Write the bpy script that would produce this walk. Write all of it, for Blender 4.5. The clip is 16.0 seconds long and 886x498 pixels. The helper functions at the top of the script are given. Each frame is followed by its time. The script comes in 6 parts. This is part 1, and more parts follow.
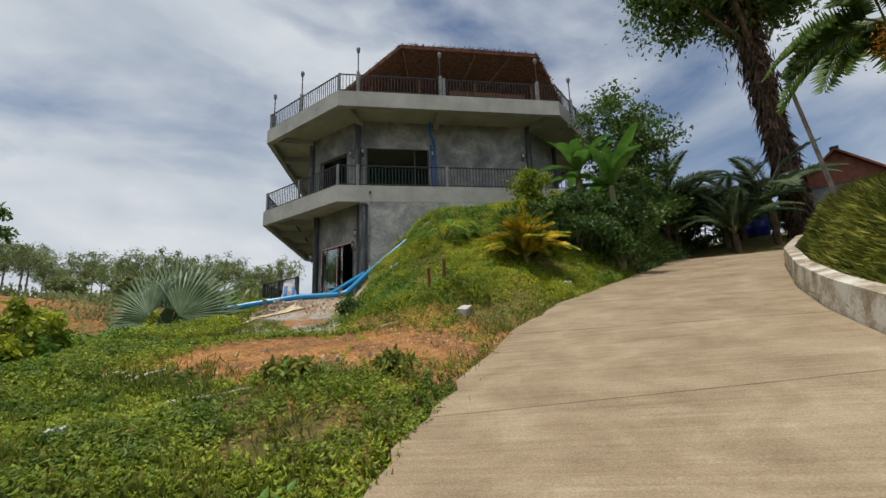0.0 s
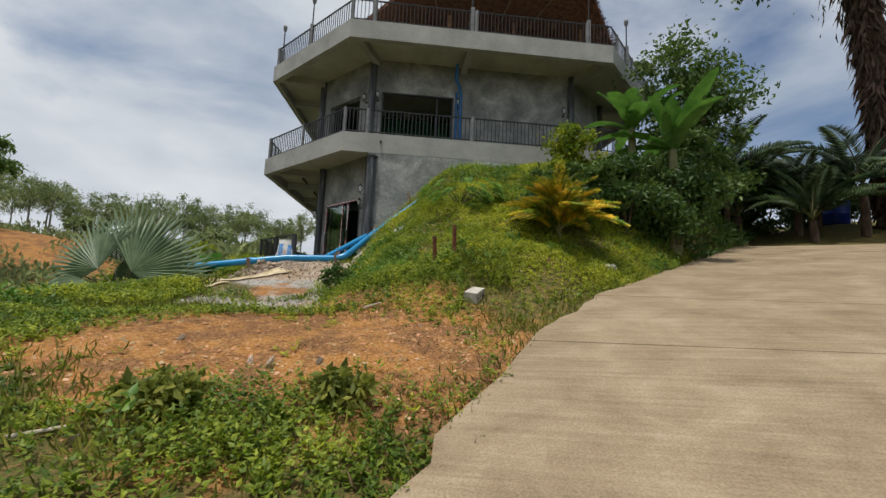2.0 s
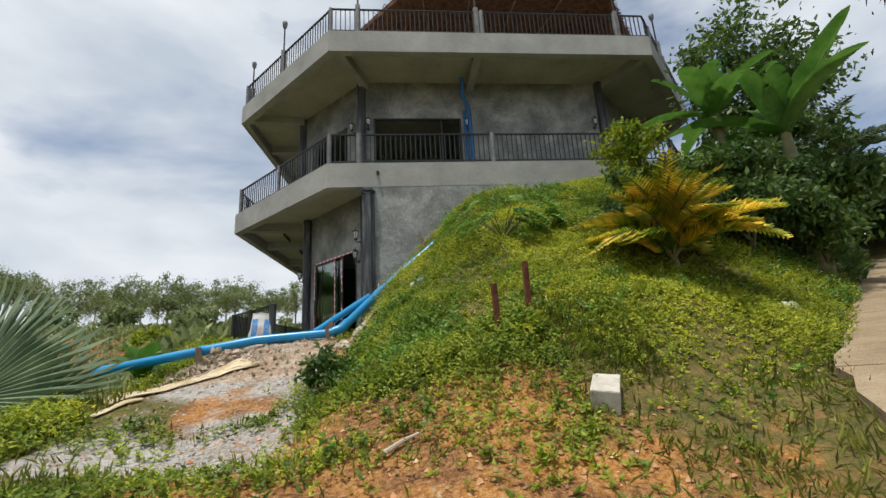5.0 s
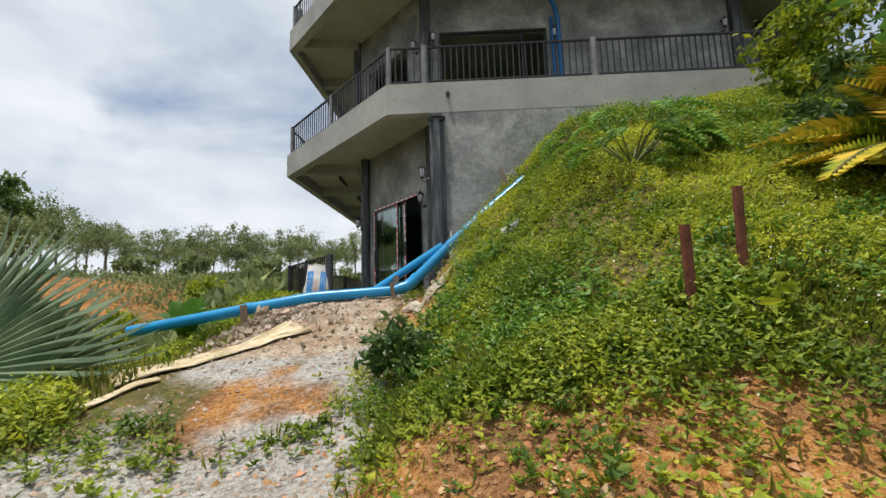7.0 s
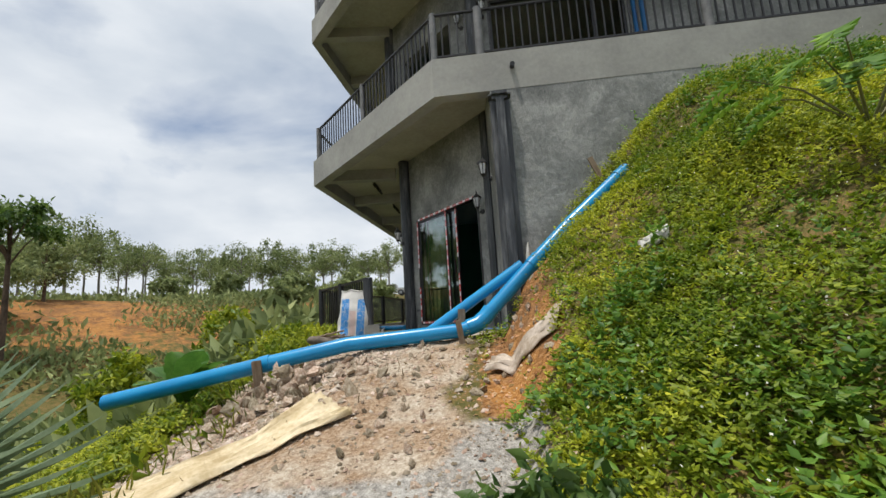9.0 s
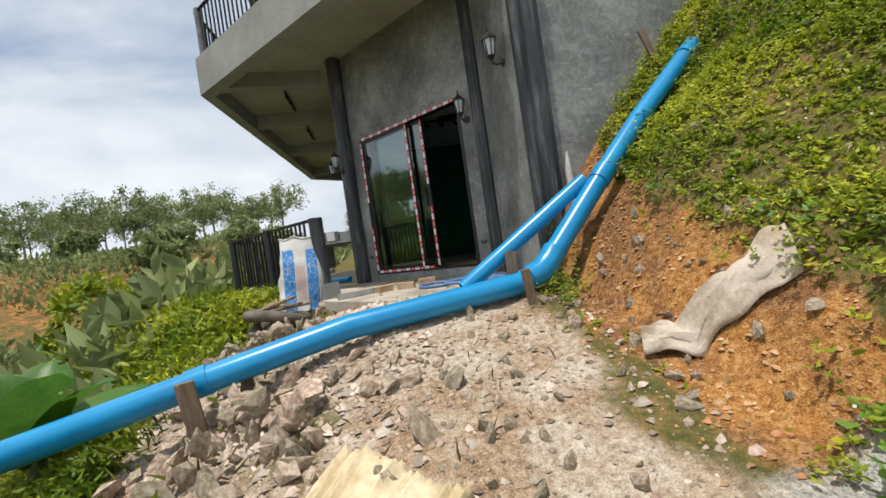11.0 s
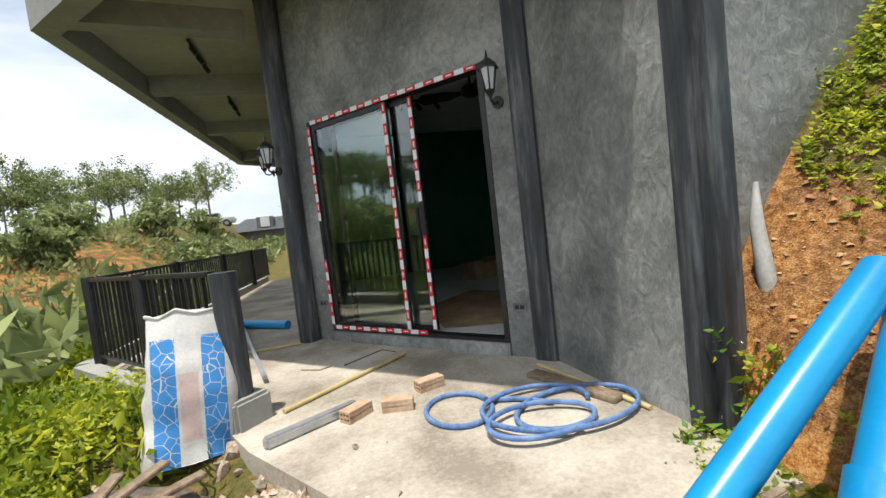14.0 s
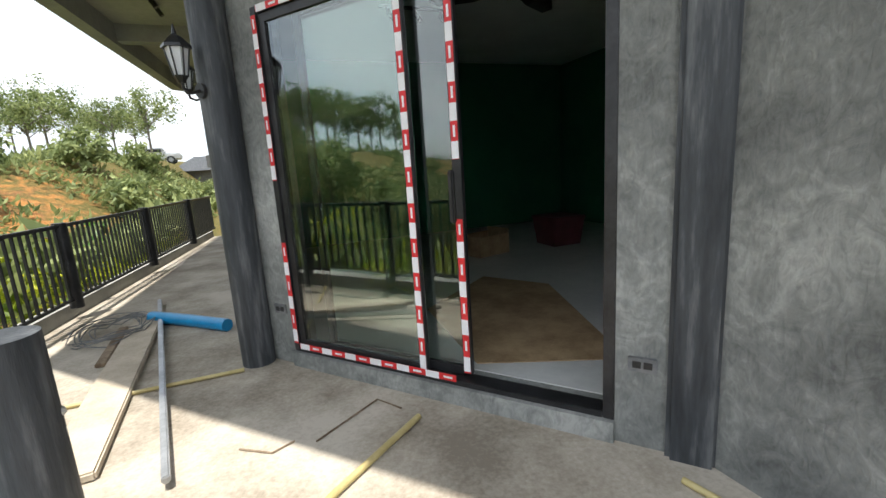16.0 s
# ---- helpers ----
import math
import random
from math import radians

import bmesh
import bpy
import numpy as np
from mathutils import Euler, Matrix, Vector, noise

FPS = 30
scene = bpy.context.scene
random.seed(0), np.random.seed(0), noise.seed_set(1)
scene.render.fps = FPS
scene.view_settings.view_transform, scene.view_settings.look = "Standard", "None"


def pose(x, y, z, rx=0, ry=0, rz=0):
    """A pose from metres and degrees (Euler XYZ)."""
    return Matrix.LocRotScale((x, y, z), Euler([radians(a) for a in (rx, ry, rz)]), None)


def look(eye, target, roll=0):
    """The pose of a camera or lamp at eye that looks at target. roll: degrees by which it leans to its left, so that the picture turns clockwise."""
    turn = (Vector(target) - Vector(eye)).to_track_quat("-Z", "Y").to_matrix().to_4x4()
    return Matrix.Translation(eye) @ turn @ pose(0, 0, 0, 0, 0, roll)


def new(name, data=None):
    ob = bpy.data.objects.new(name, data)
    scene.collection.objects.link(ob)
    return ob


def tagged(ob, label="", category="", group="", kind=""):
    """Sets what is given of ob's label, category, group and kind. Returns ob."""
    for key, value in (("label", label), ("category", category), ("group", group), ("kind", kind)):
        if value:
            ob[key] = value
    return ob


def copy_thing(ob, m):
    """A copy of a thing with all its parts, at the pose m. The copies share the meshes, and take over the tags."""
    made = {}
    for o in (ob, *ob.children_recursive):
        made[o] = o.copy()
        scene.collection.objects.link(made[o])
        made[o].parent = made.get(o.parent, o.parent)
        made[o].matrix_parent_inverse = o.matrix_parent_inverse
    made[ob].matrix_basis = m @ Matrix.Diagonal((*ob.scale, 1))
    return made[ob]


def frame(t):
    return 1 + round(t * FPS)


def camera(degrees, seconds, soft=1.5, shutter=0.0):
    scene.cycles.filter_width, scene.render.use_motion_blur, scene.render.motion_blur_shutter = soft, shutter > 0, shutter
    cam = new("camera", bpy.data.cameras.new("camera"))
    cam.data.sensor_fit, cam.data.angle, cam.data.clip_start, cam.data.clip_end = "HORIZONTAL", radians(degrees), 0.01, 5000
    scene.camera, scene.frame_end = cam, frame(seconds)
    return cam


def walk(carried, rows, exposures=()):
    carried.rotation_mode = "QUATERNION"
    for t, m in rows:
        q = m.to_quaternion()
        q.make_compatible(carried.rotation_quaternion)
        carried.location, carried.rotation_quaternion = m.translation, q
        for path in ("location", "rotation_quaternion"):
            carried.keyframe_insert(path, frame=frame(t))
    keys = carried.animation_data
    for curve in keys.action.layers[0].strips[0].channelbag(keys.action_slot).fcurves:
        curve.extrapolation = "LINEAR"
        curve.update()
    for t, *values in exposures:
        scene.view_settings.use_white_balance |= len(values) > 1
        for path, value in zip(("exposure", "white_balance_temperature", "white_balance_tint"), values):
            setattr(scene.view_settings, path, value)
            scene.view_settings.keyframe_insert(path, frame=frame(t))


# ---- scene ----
cam = camera(92.1, 16.0)
PATH = [
    (0, (1.266, 0.78, 3.039), (1.566, 2.717, 3.436), -2.0),
    (0.5, (1.315, 1.288, 3.123), (1.616, 3.244, 3.411), -0.2),
    (1, (1.468, 1.735, 3.24), (1.728, 3.69, 3.57), 2.0),
    (1.5, (1.654, 2.228, 3.333), (1.864, 4.196, 3.616), -0.6),
    (2, (1.823, 2.687, 3.404), (2.01, 4.664, 3.641), 2.6),
    (2.5, (1.937, 3.168, 3.501), (1.93, 5.158, 3.692), 1.3),
    (3, (1.959, 3.722, 3.621), (1.938, 5.677, 4.04), 2.4),
    (3.5, (2.009, 4.331, 3.7), (1.978, 6.257, 4.24), 1.8),
    (3.7, (1.985, 4.563, 3.751), (1.993, 6.484, 4.309), -0.5),
    (5.8, (1.225, 6.628, 3.894), (1.454, 8.571, 4.309), -2.7),
    (6, (1.219, 6.786, 3.933), (1.371, 8.74, 4.328), -0.9),
    (6.5, (1.169, 7.208, 4.008), (1.195, 9.187, 4.294), 0.3),
    (7, (1.06, 7.623, 4.071), (0.997, 9.603, 4.347), -1.7),
    (7.5, (0.968, 8.051, 4.21), (0.743, 10.013, 4.53), -2.9),
    (8, (0.77, 8.533, 4.34), (0.569, 10.487, 4.715), -4.2),
    (8.5, (0.591, 8.974, 4.414), (0.41, 10.939, 4.741), -4.5),
    (9, (0.446, 9.344, 4.518), (0.244, 11.309, 4.831), -3.5),
    (9.2, (0.345, 9.488, 4.525), (0.144, 11.454, 4.828), -5.3),
    (11.3, (-0.853, 11.401, 4.82), (-0.545, 13.376, 4.768), -7.2),
    (11.5, (-0.864, 11.592, 4.911), (-0.545, 13.566, 4.852), -6.4),
    (12, (-0.922, 12.022, 5.014), (-0.58, 13.992, 4.995), -6.7),
    (12.5, (-0.952, 12.461, 5.115), (-0.459, 14.4, 5.117), -8.5),
    (13, (-0.906, 12.855, 5.214), (-0.321, 14.767, 5.183), -5.6),
    (13.5, (-0.902, 13.116, 5.273), (-0.345, 15.037, 5.235), -6.2),
    (14, (-0.912, 13.364, 5.383), (-0.394, 15.292, 5.256), -6.6),
    (14.5, (-0.835, 13.806, 5.363), (-0.332, 15.735, 5.197), -7.0),
    (15, (-0.806, 14.192, 5.492), (-0.298, 16.112, 5.251), -4.4),
    (15.5, (-0.894, 14.675, 5.518), (-0.407, 16.594, 5.235), -5.4),
    (16, (-0.888, 15.023, 5.546), (-0.233, 16.875, 5.17), -3.7),
]
EXPOSURES = [(0, -0.05), (3.5, 0.0), (6, 0.3), (9, 0.22), (11.5, 0.42), (13, 0.65), (14.5, 0.8), (16, 1.2)]
walk(cam, [(t, look(eye, target, roll)) for t, eye, target, roll in PATH], EXPOSURES)

# ---- world, sun ----
SUN_EL, SUN_AZ = 77.0, 225.0      # azimuth clockwise from +y
world = bpy.data.worlds.new("sky")
scene.world = world
world.use_nodes = True
wn, wl = world.node_tree.nodes, world.node_tree.links
wn.clear()
w_out = wn.new("ShaderNodeOutputWorld")
w_bg = wn.new("ShaderNodeBackground")
w_sky = wn.new("ShaderNodeTexSky")
w_sky.sky_type = "NISHITA"
w_sky.sun_disc = False
w_sky.sun_elevation, w_sky.sun_rotation = radians(SUN_EL), radians(SUN_AZ)
w_sky.dust_density, w_sky.ozone_density = 1.0, 1.6
w_co = wn.new("ShaderNodeTexCoord")
w_map = wn.new("ShaderNodeMapping")
w_map.inputs["Scale"].default_value = (1.0, 1.0, 2.2)
w_map.inputs["Location"].default_value = (0.35, 0.1, 0.2)
w_n1 = wn.new("ShaderNodeTexNoise")
w_n1.inputs["Scale"].default_value, w_n1.inputs["Detail"].default_value = 1.9, 7.0
w_n1.inputs["Roughness"].default_value, w_n1.inputs["Distortion"].default_value = 0.52, 0.35
w_r1 = wn.new("ShaderNodeValToRGB")
w_r1.color_ramp.elements[0].position, w_r1.color_ramp.elements[1].position = 0.28, 0.50
w_n2 = wn.new("ShaderNodeTexNoise")
w_n2.inputs["Scale"].default_value, w_n2.inputs["Detail"].default_value = 2.6, 6.0
w_r2 = wn.new("ShaderNodeValToRGB")
w_r2.color_ramp.elements[0].position, w_r2.color_ramp.elements[1].position = 0.32, 0.66
w_r2.color_ramp.elements[0].color = (4.7, 5.3, 6.1, 1)
w_r2.color_ramp.elements[1].color = (7.7, 8.0, 8.3, 1)
w_mix = wn.new("ShaderNodeMix")
w_mix.data_type = "RGBA"
wl.new(w_co.outputs["Generated"], w_map.inputs["Vector"])
wl.new(w_map.outputs["Vector"], w_n1.inputs["Vector"])
wl.new(w_map.outputs["Vector"], w_n2.inputs["Vector"])
wl.new(w_n1.outputs["Fac"], w_r1.inputs["Fac"])
wl.new(w_n2.outputs["Fac"], w_r2.inputs["Fac"])
wl.new(w_r1.outputs["Color"], w_mix.inputs["Factor"])
wl.new(w_sky.outputs["Color"], w_mix.inputs["A"])
wl.new(w_r2.outputs["Color"], w_mix.inputs["B"])
wl.new(w_mix.outputs["Result"], w_bg.inputs["Color"])
w_bg.inputs["Strength"].default_value = 0.1
wl.new(w_bg.outputs["Background"], w_out.inputs["Surface"])

sun = new("sun", bpy.data.lights.new("sun", "SUN"))
sun.data.energy, sun.data.angle, sun.data.color = 3.2, radians(1.0), (1.0, 0.95, 0.87)
sun_dir = Vector((math.sin(radians(SUN_AZ)) * math.cos(radians(SUN_EL)), math.cos(radians(SUN_AZ)) * math.cos(radians(SUN_EL)), math.sin(radians(SUN_EL))))
sun.matrix_world = look(sun_dir * 60, (0, 0, 0))
sun["label"] = "sun"

# ---- materials ----


def material(name, stops, scale=6.0, rough=0.8, metal=0.0, bump=0.15, fine=60.0, island=0.0, obj=0.0, detail=6.0, spec=0.4, stretch=(1, 1, 1), trans=0.0, bump_dist=0.02):
    """A noise-driven surface: stops are (position, colour) of a ramp over two scales of noise."""
    m = bpy.data.materials.new(name)
    m.use_nodes = True
    nt = m.node_tree
    n, l = nt.nodes, nt.links
    bsdf = n["Principled BSDF"]
    co, mp = n.new("ShaderNodeTexCoord"), n.new("ShaderNodeMapping")
    mp.inputs["Scale"].default_value = stretch
    l.new(co.outputs["Object"], mp.inputs["Vector"])
    a, b = n.new("ShaderNodeTexNoise"), n.new("ShaderNodeTexNoise")
    a.inputs["Scale"].default_value, a.inputs["Detail"].default_value = scale, detail
    b.inputs["Scale"].default_value, b.inputs["Detail"].default_value = fine, 4.0
    for t in (a, b):
        t.inputs["Roughness"].default_value = 0.62
        l.new(mp.outputs["Vector"], t.inputs["Vector"])
    mx = n.new("ShaderNodeMath")
    mx.operation = "MULTIPLY_ADD"
    mx.inputs[1].default_value = 0.35
    sub = n.new("ShaderNodeMath")
    sub.operation = "MULTIPLY_ADD"
    sub.inputs[1].default_value, sub.inputs[2].default_value = 1.0, -0.175
    l.new(a.outputs["Fac"], sub.inputs[0])
    l.new(b.outputs["Fac"], mx.inputs[0])
    l.new(sub.outputs[0], mx.inputs[2])
    ramp = n.new("ShaderNodeValToRGB")
    el = ramp.color_ramp.elements
    while len(el) < len(stops):
        el.new(0.5)
    for e, (p, c) in zip(el, stops):
        e.position, e.color = p, (*c, 1)
    l.new(mx.outputs[0], ramp.inputs["Fac"])
    colour = ramp.outputs["Color"]
    if island or obj:
        hsv = n.new("ShaderNodeHueSaturation")
        src = n.new("ShaderNodeNewGeometry").outputs["Random Per Island"] if island else n.new("ShaderNodeObjectInfo").outputs["Random"]
        k = island or obj
        v = n.new("ShaderNodeMapRange")
        v.inputs["To Min"].default_value, v.inputs["To Max"].default_value = 1 - k, 1 + k
        h = n.new("ShaderNodeMapRange")
        h.inputs["To Min"].default_value, h.inputs["To Max"].default_value = 0.5 + 0.05 * k, 0.5 - 0.05 * k
        l.new(src, v.inputs["Value"])
        l.new(src, h.inputs["Value"])
        l.new(v.outputs[0], hsv.inputs["Value"])
        l.new(h.outputs[0], hsv.inputs["Hue"])
        l.new(colour, hsv.inputs["Color"])
        colour = hsv.outputs["Color"]
    l.new(colour, bsdf.inputs["Base Color"])
    bsdf.inputs["Roughness"].default_value, bsdf.inputs["Metallic"].default_value = rough, metal
    bsdf.inputs["Specular IOR Level"].default_value = spec
    if bump:
        bp = n.new("ShaderNodeBump")
        bp.inputs["Strength"].default_value, bp.inputs["Distance"].default_value = bump, bump_dist
        l.new(mx.outputs[0], bp.inputs["Height"])
        l.new(bp.outputs["Normal"], bsdf.inputs["Normal"])
    if trans:
        tr, add = n.new("ShaderNodeBsdfTranslucent"), n.new("ShaderNodeMixShader")
        add.inputs["Fac"].default_value = trans
        l.new(colour, tr.inputs["Color"])
        l.new(bsdf.outputs[0], add.inputs[1])
        l.new(tr.outputs[0], add.inputs[2])
        l.new(add.outputs[0], n["Material Output"].inputs["Surface"])
    return m


def two(a, b, lo=0.35, hi=0.65):
    return [(lo, a), (hi, b)]




def layered(name, layers, stops, rough, bump_dist, bump=0.6, spec=0.4):
    """A surface from several noises: layers are (axes, scale, detail, distortion, weight); axes are three vectors of the stretched space."""
    m = bpy.data.materials.new(name)
    m.use_nodes = True
    n, l = m.node_tree.nodes, m.node_tree.links
    bsdf = n["Principled BSDF"]
    co = n.new("ShaderNodeTexCoord").outputs["Object"]
    total = None
    for axes, scale, detail, twist, weight in layers:
        comb = n.new("ShaderNodeCombineXYZ")
        for k, ax in enumerate(axes):
            d = n.new("ShaderNodeVectorMath")
            d.operation = "DOT_PRODUCT"
            d.inputs[1].default_value = ax
            l.new(co, d.inputs[0])
            l.new(d.outputs["Value"], comb.inputs[k])
        t = n.new("ShaderNodeTexNoise")
        t.inputs["Scale"].default_value, t.inputs["Detail"].default_value = scale, detail
        t.inputs["Distortion"].default_value, t.inputs["Roughness"].default_value = twist, 0.6
        l.new(comb.outputs[0], t.inputs["Vector"])
        w = n.new("ShaderNodeMath")
        w.operation = "MULTIPLY_ADD"
        w.inputs[1].default_value = weight
        l.new(t.outputs["Fac"], w.inputs[0])
        if total is None:
            w.inputs[2].default_value = 0.5 - 0.5 * sum(q[4] for q in layers)
        else:
            l.new(total, w.inputs[2])
        total = w.outputs[0]
    ramp = n.new("ShaderNodeValToRGB")
    el = ramp.color_ramp.elements
    while len(el) < len(stops):
        el.new(0.5)
    for e, (p, c) in zip(el, stops):
        e.position, e.color = p, (*c, 1)
    l.new(total, ramp.inputs["Fac"])
    l.new(ramp.outputs["Color"], bsdf.inputs["Base Color"])
    bsdf.inputs["Roughness"].default_value, bsdf.inputs["Specular IOR Level"].default_value = rough, spec
    bp = n.new("ShaderNodeBump")
    bp.inputs["Strength"].default_value, bp.inputs["Distance"].default_value = bump, bump_dist
    l.new(total, bp.inputs["Height"])
    l.new(bp.outputs["Normal"], bsdf.inputs["Normal"])
    return m


PLAIN = ((1, 0, 0), (0, 1, 0), (0, 0, 1))


def road_material():
    """Concrete brushed across the road, stained and gritty."""
    brushed = ((0.93 * 0.35, -0.36 * 0.35, 0), (0.36 * 9, 0.93 * 9, 0), (0, 0, 1))
    broad = ((0.93 * 0.3, -0.36 * 0.3, 0), (0.36 * 1.6, 0.93 * 1.6, 0), (0, 0, 1))
    return layered("road_concrete", [(brushed, 2.2, 5, 0.5, 0.42), (broad, 1.0, 8, 0.6, 0.22), (PLAIN, 1.6, 12, 0.4, 0.75), (PLAIN, 70, 6, 0.0, 0.7)],
                   [(0.22, (0.15, 0.11, 0.068)), (0.42, (0.255, 0.19, 0.118)), (0.58, (0.325, 0.25, 0.16)), (0.80, (0.45, 0.37, 0.265))], 0.9, 0.008, 0.5, 0.25)


M_CEMENT = layered("cement_render", [(PLAIN, 1.3, 9, 0.4, 1.15), (PLAIN, 6.5, 9, 2.6, 0.5), (((2.2, 0, 0), (0, 2.2, 0), (0, 0, 1)), 16, 6, 1.5, 0.35)],
                   [(0.24, (0.095, 0.10, 0.097)), (0.5, (0.212, 0.22, 0.21)), (0.74, (0.39, 0.395, 0.375))], 0.65, 0.016, 0.8)
M_FASCIA = material("cement_fascia", [(0.3, (0.24, 0.24, 0.225)), (0.7, (0.38, 0.38, 0.35))], 1.1, 0.8, bump=0.2, fine=16, detail=9)
M_SOFFIT = material("cement_soffit", [(0.3, (0.27, 0.26, 0.20)), (0.7, (0.44, 0.43, 0.35))], 0.8, 0.7, bump=0.1, fine=12, detail=8)
M_DARK = material("dark_render", [(0.3, (0.018, 0.021, 0.025)), (0.5, (0.045, 0.05, 0.056)), (0.68, (0.14, 0.145, 0.15))], 9.0, 0.5, bump=0.4, fine=40, stretch=(1, 1, 0.12), detail=9)
M_BLACK = material("black_paint", two((0.012, 0.012, 0.013), (0.03, 0.03, 0.032)), 8, 0.35, bump=0.05)
M_POST = material("grey_post", two((0.11, 0.115, 0.12), (0.2, 0.2, 0.2)), 6, 0.55, bump=0.1)
M_FLOOR = material("terrace_concrete", [(0.34, (0.24, 0.205, 0.16)), (0.5, (0.39, 0.345, 0.28)), (0.66, (0.53, 0.48, 0.405))], 1.6, 0.85, bump=0.3, fine=45, detail=10)
M_ROOMFLOOR = material("room_floor", two((0.58, 0.59, 0.58), (0.72, 0.72, 0.70)), 1.2, 0.4, bump=0.05, fine=20)
M_GREENWALL = material("green_wall", two((0.018, 0.17, 0.085), (0.03, 0.22, 0.11)), 1.5, 0.7, bump=0.05)
M_CEIL = material("plaster_ceiling", two((0.74, 0.74, 0.71), (0.82, 0.82, 0.79)), 1.5, 0.8, bump=0.03)
M_ROAD = road_material()
M_THATCH = material("thatch", two((0.05, 0.022, 0.014), (0.16, 0.075, 0.04)), 6, 0.95, bump=0.8, fine=50, island=0.3)
M_BAMBOO = material("bamboo_panel", two((0.16, 0.08, 0.04), (0.32, 0.18, 0.09)), 9, 0.7, bump=0.3)
M_PIPE = material("blue_pvc", two((0.005, 0.21, 0.46), (0.01, 0.27, 0.55)), 3, 0.28, bump=0.03, spec=0.5)
M_PIPE2 = material("blue_pvc_dark", two((0.004, 0.08, 0.24), (0.01, 0.12, 0.3)), 3, 0.4, bump=0.03)


def ground_material():
    """Soil, red laterite, grey gravel and green turf, by places of their own and noise."""
    m = bpy.data.materials.new("ground_soil")
    m.use_nodes = True
    nt = m.node_tree
    n, l = nt.nodes, nt.links
    bsdf = n["Principled BSDF"]
    co = n.new("ShaderNodeTexCoord")

    def tex(scale, detail=8.0):
        t = n.new("ShaderNodeTexNoise")
        t.inputs["Scale"].default_value, t.inputs["Detail"].default_value = scale, detail
        l.new(co.outputs["Object"], t.inputs["Vector"])
        return t.outputs["Fac"]

    def ramp(fac, *stops):
        r = n.new("ShaderNodeValToRGB")
        el = r.color_ramp.elements
        while len(el) < len(stops):
            el.new(0.5)
        for e, (p, c) in zip(el, stops):
            e.position, e.color = p, (*c, 1)
        l.new(fac, r.inputs["Fac"])
        return r.outputs["Color"]

    def mix(fac, a, b):
        x = n.new("ShaderNodeMix")
        x.data_type = "RGBA"
        l.new(fac, x.inputs["Factor"])
        l.new(a, x.inputs["A"])
        l.new(b, x.inputs["B"])
        return x.outputs["Result"]

    def attr(name):
        a = n.new("ShaderNodeAttribute")
        a.attribute_name = name
        mr = n.new("ShaderNodeMath")
        mr.operation = "MULTIPLY_ADD"
        mr.inputs[1].default_value = 1.0
        ns = n.new("ShaderNodeMath")
        ns.operation = "MULTIPLY_ADD"
        ns.inputs[1].default_value, ns.inputs[2].default_value = 1.0, -0.5
        l.new(tex(2.2, 10), ns.inputs[0])
        l.new(a.outputs["Fac"], mr.inputs[0])
        l.new(ns.outputs[0], mr.inputs[2])
        r = n.new("ShaderNodeMapRange")
        r.inputs["From Min"].default_value, r.inputs["From Max"].default_value = 0.4, 0.6
        l.new(mr.outputs[0], r.inputs["Value"])
        return r.outputs[0]

    def blend(p, q, k):
        x = n.new("ShaderNodeMix")
        x.inputs["Factor"].default_value = k
        l.new(p, x.inputs["A"])
        l.new(q, x.inputs["B"])
        return x.outputs["Result"]

    fine = blend(tex(30, 12), tex(120, 6), 0.45)
    mid = tex(7)
    wide = blend(tex(1.1, 6), tex(4.0, 8), 0.5)
    patch = n.new("ShaderNodeMapRange")
    patch.inputs["From Min"].default_value, patch.inputs["From Max"].default_value = 0.44, 0.56
    l.new(wide, patch.inputs["Value"])
    patch = patch.outputs[0]
    turf = ramp(blend(mid, fine, 0.6), (0.36, (0.05, 0.055, 0.015)), (0.5, (0.11, 0.10, 0.03)), (0.62, (0.24, 0.145, 0.06)))
    red = mix(patch, ramp(fine, (0.36, (0.075, 0.036, 0.016)), (0.5, (0.20, 0.093, 0.036)), (0.64, (0.36, 0.205, 0.10))),
              ramp(fine, (0.36, (0.17, 0.07, 0.018)), (0.5, (0.37, 0.165, 0.045)), (0.64, (0.50, 0.30, 0.12))))
    gravel = mix(patch, ramp(fine, (0.34, (0.12, 0.11, 0.10)), (0.5, (0.29, 0.27, 0.24)), (0.66, (0.50, 0.47, 0.43))),
                 ramp(fine, (0.34, (0.19, 0.18, 0.165)), (0.5, (0.37, 0.355, 0.325)), (0.66, (0.56, 0.54, 0.50))))
    pale = mix(patch, ramp(fine, (0.34, (0.15, 0.09, 0.05)), (0.5, (0.32, 0.22, 0.14)), (0.66, (0.50, 0.40, 0.29))),
               ramp(fine, (0.34, (0.25, 0.19, 0.135)), (0.5, (0.44, 0.37, 0.285)), (0.66, (0.60, 0.54, 0.45))))
    c = mix(attr("red"), turf, red)
    c = mix(attr("gravel"), c, gravel)
    c = mix(attr("pale"), c, pale)
    l.new(c, bsdf.inputs["Base Color"])
    bsdf.inputs["Roughness"].default_value = 0.95
    bsdf.inputs["Specular IOR Level"].default_value = 0.2
    bp = n.new("ShaderNodeBump")
    bp.inputs["Strength"].default_value, bp.inputs["Distance"].default_value = 0.9, 0.018
    l.new(fine, bp.inputs["Height"])
    l.new(bp.outputs["Normal"], bsdf.inputs["Normal"])
    return m


M_GROUND = ground_material()


def glass_material():
    m = bpy.data.materials.new("tinted_glass")
    m.use_nodes = True
    b = m.node_tree.nodes["Principled BSDF"]
    b.inputs["Base Color"].default_value = (0.80, 0.92, 0.87, 1)
    b.inputs["Roughness"].default_value = 0.01
    b.inputs["Transmission Weight"].default_value = 1.0
    b.inputs["IOR"].default_value = 1.9
    return m


